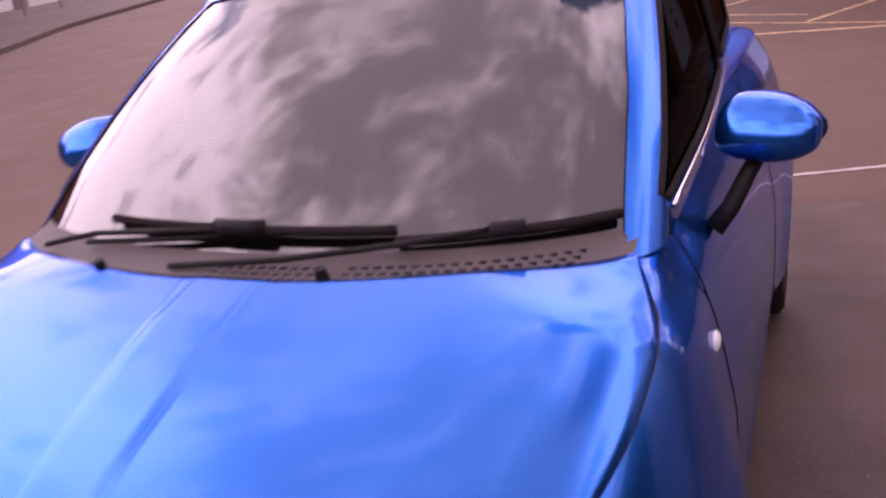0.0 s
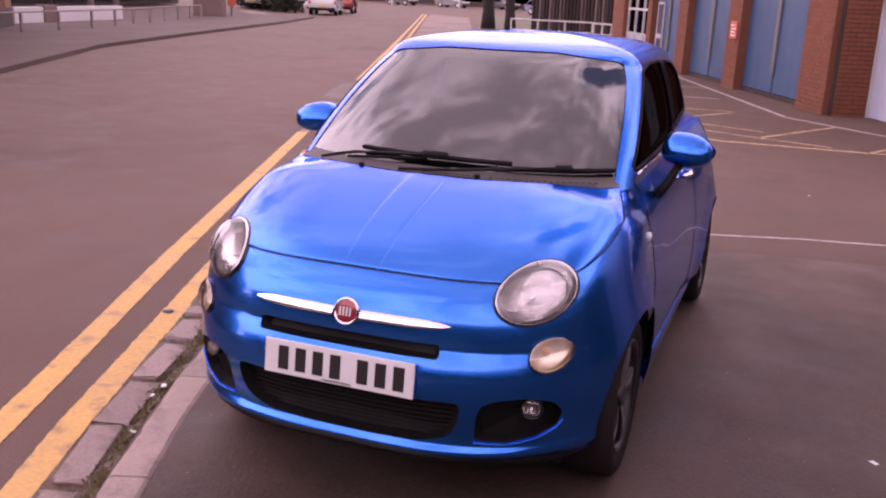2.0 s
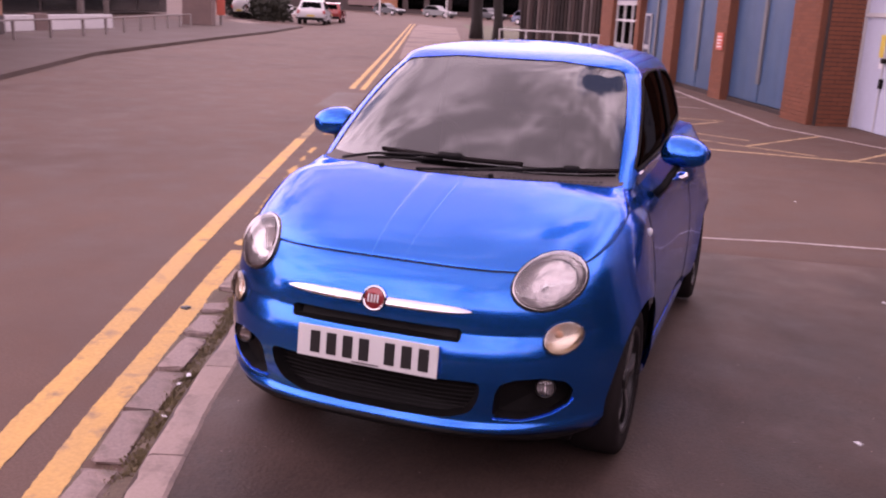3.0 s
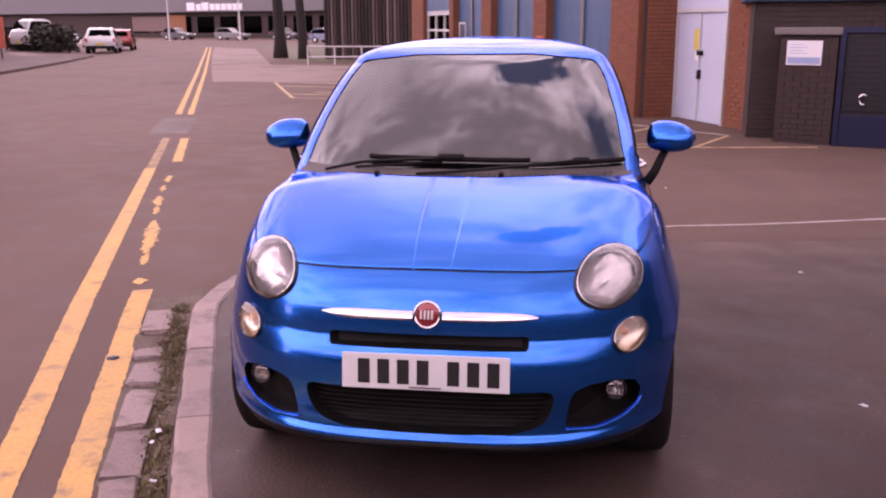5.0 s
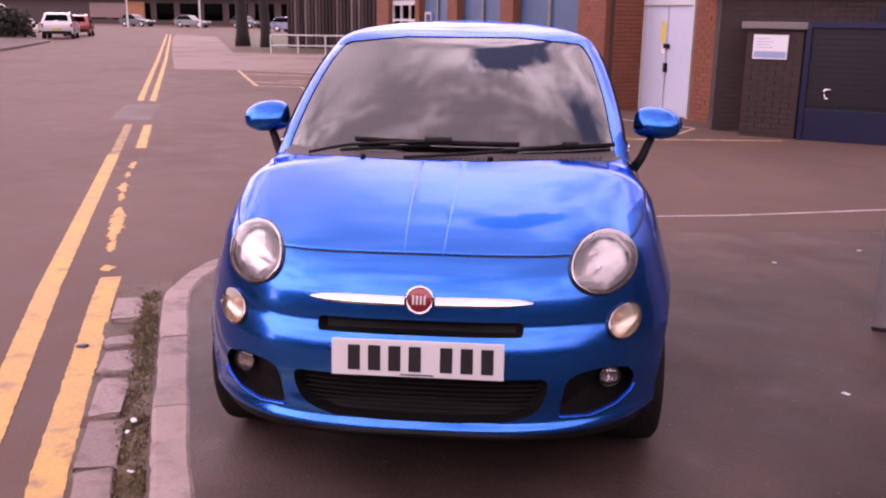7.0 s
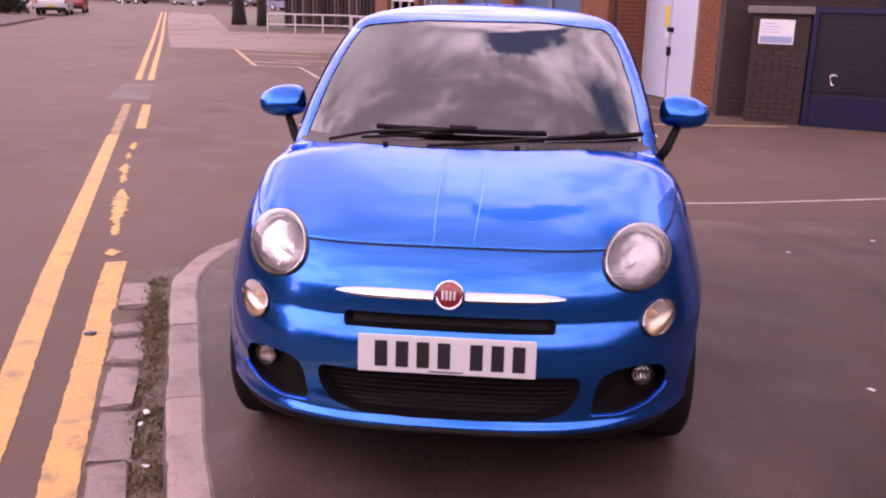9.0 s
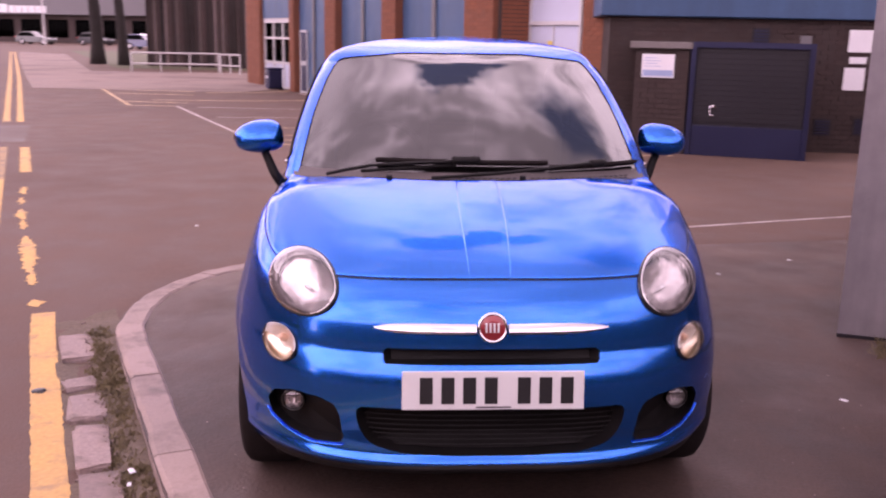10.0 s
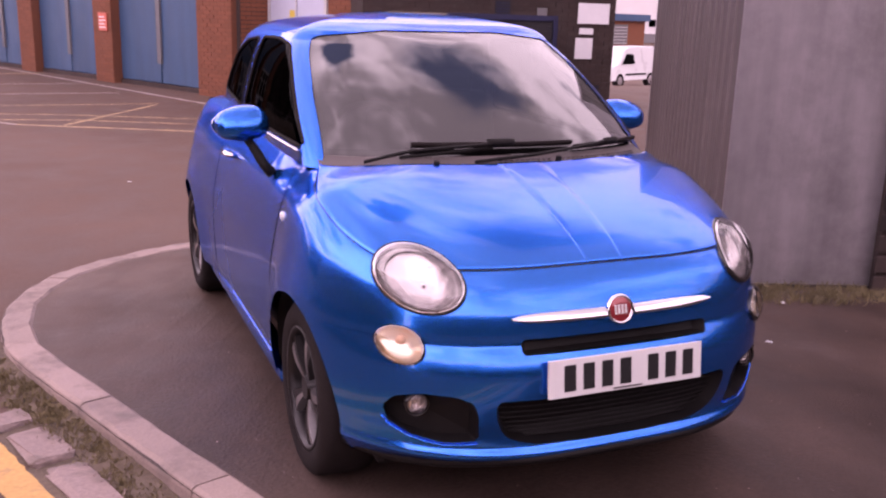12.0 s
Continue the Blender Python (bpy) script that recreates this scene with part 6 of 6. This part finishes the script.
# pale paving and lawn on the right of the road, white rails, trees
bm = bmesh.new()
pts = [(-10.9, 24.5), (-5.0, 24.1), (-4.0, 26.2), (-6.6, 37.5), (-13.2, 36.5), (-24, 64), (-29, 68.6), (-23.6, 55), (-14.5, 33)]
bm.faces.new([bm.verts.new((x, y, -.092)) for x, y in pts])
for f in bm.faces:
    f.normal_update()
if list(bm.faces)[0].normal.z < 0:
    bmesh.ops.reverse_faces(bm, faces=bm.faces)
tagged(mesh_ob("pavement_pale", bm, PALEPAVE), "pale paved footway beside the road", "pavement", kind="structure")
bm = bmesh.new()
pts = [(-13.2, 40), (-6.0, 40), (-2, 60), (-15, 84), (-28, 76)]
bm.faces.new([bm.verts.new((x, y, -.086)) for x, y in pts])
if list(bm.faces)[0].normal.z < 0:
    bmesh.ops.reverse_faces(bm, faces=bm.faces)
tagged(mesh_ob("lawn", bm, LAWN), "thin lawn behind the rails", "grass", kind="structure")


def white_rail(p, q, posts):
    ob = thing("guard_rail", "white tubular pedestrian guard rail", "railing", group="white guard rails")
    for z in (.36, .80):
        bm = bmesh.new()
        cyl(bm, (p[0], p[1], GZ + z), (q[0], q[1], GZ + z), .035, .035, 10)
        part("rail_bar", bm, RAILWHITE, ob)
    for k in range(posts):
        t = k / (posts - 1)
        x, y = p[0] + (q[0] - p[0]) * t, p[1] + (q[1] - p[1]) * t
        bm = bmesh.new()
        cyl(bm, (x, y, GZ), (x, y, GZ + .83), .035, .035, 10)
        part("post", bm, RAILWHITE, ob)


white_rail((-11.7, 37.0), (-8.15, 37.3), 4)
white_rail((-7.9, 36.4), (-7.0, 35.8), 3)


def tree(x, y, r, h, seed, lean=0.0):
    rnd = random.Random(seed)
    ob = thing("tree", "tall dark-barked street tree beside the rails", "tree", pose(x, y, GZ), group="street trees")
    bm = bmesh.new()
    pts = [(lean * t * h + .15 * math.sin(3 * t + seed), .12 * math.cos(2.3 * t + seed) - .12, t * h) for t in np.linspace(0, 1, 12)]
    tube(bm, pts, r, 12, taper=lambda t: 1.25 - .25 * min(1, t * 12) - .65 * t)
    part("trunk", bm, BARK, ob, smooth=True)
    tips = []
    for k in range(9):
        t = rnd.uniform(.45, .95)
        b = Vector(pts[int(t * 11)])
        a = rnd.uniform(0, 6.28)
        e = b + Vector((math.cos(a), math.sin(a), .55)) * rnd.uniform(1.5, 3.2)
        bm = bmesh.new()
        tube(bm, [b, b.lerp(e, .5) + Vector((0, 0, .25)), e], r * .3, 7, taper=lambda t: 1 - .7 * t)
        part("limb", bm, BARK, ob)
        tips += [e, b.lerp(e, .6)]
    bm = bmesh.new()
    for c in tips + [Vector(pts[-1])]:
        for _ in range(110):
            d = Vector((rnd.gauss(0, .75), rnd.gauss(0, .75), rnd.gauss(0, .55)))
            p = c + d
            u = Vector((rnd.gauss(0, 1), rnd.gauss(0, 1), rnd.gauss(0, 1))).normalized() * .11
            v = u.cross(Vector((rnd.gauss(0, 1), rnd.gauss(0, 1), rnd.gauss(0, 1)))).normalized() * .06
            bm.faces.new([bm.verts.new(q) for q in (p - u, p - v, p + u, p + v)])
    part("crown", bm, LEAF, ob)


tree(-15.9, 45.5, .34, 9.5, 1, -.02)
tree(-14.2, 44.2, .27, 9.0, 2, -.005)

# dark timber-clad screen with upright boards behind the rails
scr = thing("timber_screen", "tall dark timber screen of upright boards", "fence", frame_on((-12.9, 43.9), (-4.6, 41.5), GZ))
part("backing", boxbm(0, 8.65, .1, .25, 0, 6.5), DARKMORTAR, scr)
for k in range(43):
    part("board", boxbm(k * .2, k * .2 + .12, 0, .09, 0, 6.5), PALETIMBER if k % 6 == 2 or k % 13 == 5 else TIMBER, scr)
# glazed corner bay of the unit with a bin before it
bay = thing("corner_bay", "brick corner bay with white-framed glazing", "building", frame_on((-5.9, 30.3), WALL_P, GZ))
bl = math.dist((-5.9, 30.3), WALL_P)
part("wall", boxbm(.5, bl, .32, 6, 0, H), MORTAR, bay)
pr = part("brick_pier", boxbm(.5, 2.1, 0, .35, 0, H), MORTAR, bay, "broad orange brick pier")
lay_bricks(pr, .5, 2.1, 0, 5.0, 0, BRICK, 250)
win = part("window", boxbm(2.1, 5.12, .18, .24, .78, 2.1), DARKGLASS, bay, "tall glazed entrance")
for x in (2.1, 3.08, 4.06, 5.05):
    part("window_frame", boxbm(x, x + .07, .12, .26, 0, 2.1), WHITEFRAME, win)
for z in (0, .75, 1.5, 2.0):
    part("window_frame", boxbm(2.1, 5.12, .125, .255, z, z + (.07 if z < 2 else .14)), WHITEFRAME, win)
for xa, xb in ((2.17, 3.08), (3.15, 4.06), (4.13, 5.05)):
    part("lower_panel", boxbm(xa, xb, .17, .23, .07, .75), BLUEGREYDOOR, win, "pale grey lower panel")
part("spandrel", boxbm(2.1, 5.12, .1, .3, 2.14, H), BLUEPANEL, bay)
side_door = part("side_door", boxbm(.98, 1.52, -.01, .045, 0, 1.78, .005), WHITEFRAME, unit, "narrow white-framed side door")
part("door_pane", boxbm(1.1, 1.5, -.02, -.01, .92, 1.72), NAVY, side_door)
part("door_pane", boxbm(1.1, 1.5, -.02, -.01, .08, .80), NAVY, side_door)
lbin = thing("litter_bin", "dark blue wheeled bin by the glazed bay", "bin", bay.matrix_world @ pose(4.7, -.36, 0))
part("body", boxbm(-.2, .2, -.21, .21, .05, .60, .04), NAVY, lbin)
part("lid", boxbm(-.22, .22, -.235, .235, .60, .67, .025), NAVY, lbin)
part("label_plate", boxbm(-.1, .1, -.216, -.208, .36, .43), SIGNWHITE, lbin)
for s in (-1, 1):
    bm = bmesh.new()
    cyl(bm, (s * .16, .17, .06), (s * .2, .17, .06), .06, .06, 14)
    part("wheel", bm, RUBBER, lbin)

# restaurant at the end of the road, lettering as plain bars
rest = thing("restaurant", "low dark restaurant with a grey fascia at the road end", "building", frame_on((-70, 132), (-18, 112), GZ))
rl = math.dist((-70, 132), (-18, 112))
part("wall", boxbm(-45, rl, .5, 14, 0, 3.6), DARKBRICK, rest)
part("fascia", boxbm(-45.5, rl, -.4, 14.5, 3.6, 6.4, .05), CLADGREY, rest, "grey fascia board")
for k in range(12):
    part("window", boxbm(2 + k * 4.4, 5.2 + k * 4.4, .42, .5, .7, 3.0), DARKGLASS, rest)
part("pale_panel", boxbm(2.0, 9.2, .3, .42, .9, 3.0), ROUGHBRICK, rest, "dull pinkish shop panel")
part("orange_panel", boxbm(9.4, 13.0, .3, .42, .3, 3.2), ORANGEPANEL, rest, "orange-brown timber panel")
xx = 14.2
for k, w in enumerate((1.5, .9, 1.3, .9, .9, .9, .9, .6, 1.0)):
    part("sign_bar", boxbm(xx, xx + w * .98, -.5, -.4, 3.8, 4.9 if k in (0, 2) else 4.7), SIGNWHITE, rest)
    xx += w * 1.2
for x in (-47.5, -40.5):
    lp = thing("street_lamp", "slim grey lamp column by the road end", "street lamp", pose(x, 100 if x < -45 else 104, GZ), group="lamp columns")
    bm = bmesh.new()
    cyl(bm, (0, 0, 0), (0, 0, 8), .11, .06, 12)
    part("pole", bm, RAILWHITE, lp)
    part("lantern", boxbm(-.2, .9, -.12, .12, 7.9, 8.05, .03), CLADGREY, lp)

# lot beyond the annex: van, cars, white building
far_car(WHITECAR, pose(22.9, 35.8, road_h(22.9, 35.8), 0, 0, -65), "white panel van parked in the far lot", length=4.4, height=1.85, van=True)
marked = far_car(WHITECAR, pose(27.9, 45.5, road_h(27.9, 45.5), 0, 0, -70), "white car with red and yellow markings in the far lot")
for s in (-1, 1):
    for k in range(5):
        x0, x1 = sorted((s * .86, s * .893))
        part("marking_block", boxbm(x0, x1, -1.5 + k * .6, -1.2 + k * .6, .55, .85), SIGNRED if k % 2 else SIGNYELLOW, marked, "reflective marking block")
wb = thing("white_building", "white plastered building far beyond the lot", "building", frame_on((41, 134), (134, 85), -1.7))
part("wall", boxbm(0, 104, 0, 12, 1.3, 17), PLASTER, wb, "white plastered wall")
part("ground_floor", boxbm(0, 104, -.2, 12, 0, 1.3), CLADGREY, wb, "grey lower storey")
for k in range(30):
    w = part("window", boxbm(1 + k * 2.9, 1.95 + k * 2.9, -.06, 0, 2.3, 3.3), DARKGLASS, wb)
    part("window_frame", boxbm(.95 + k * 2.9, 2.0 + k * 2.9, -.1, .0, 2.15, 2.3), WHITEFRAME, w)
bs = thing("blue_roofed_shop", "low brick unit with a blue canopy and pale shutters", "building", frame_on((43.4, 84.6), (60.77, 90.31), -1.73))
part("wall", boxbm(0, 18.3, 0, 8, 0, 3.1), BRICK, bs)
part("canopy", boxbm(-.2, 18.5, -.6, 8, 3.1, 3.85, .03), BLUEPANEL, bs, "blue canopy")
for x in (8.2, 11.9):
    sh = part("shutter", boxbm(x, x + 3.3, -.06, 0, .5, 2.7), CLADGREY, bs, "pale grey shutter")
    for k in range(6):
        part("shutter_rib", boxbm(x + .05, x + 3.25, -.1, -.06, .6 + k * .35, .68 + k * .35), RAILWHITE, sh)

# plain unseen walls, added to block low sky and darken the paint's reflections
for nm, p, q, h, mm, lb in (("wall_south", (26, -15), (-5, -17), 6.5, DARKBRICK, "unseen dark wall behind the walk, added to darken the car's reflections"),
                            ("wall_south_tall", (-5.2, -17.5), (-34, -21), 7.5, DARKBRICK, "unseen taller wall behind the walk, added to darken the car's reflections"),
                            ("wall_east", (13, 9), (15, -14.5), 5.5, DARKBRICK, "unseen dark wall beyond the yard, added to darken flank and asphalt")):
    ob = mesh_ob(nm, boxbm(0, math.dist(p, q), 0, .4, -.3, h), mm)
    ob.matrix_world = frame_on(p, q, 0)
    tagged(ob, lb, "wall", kind="structure")
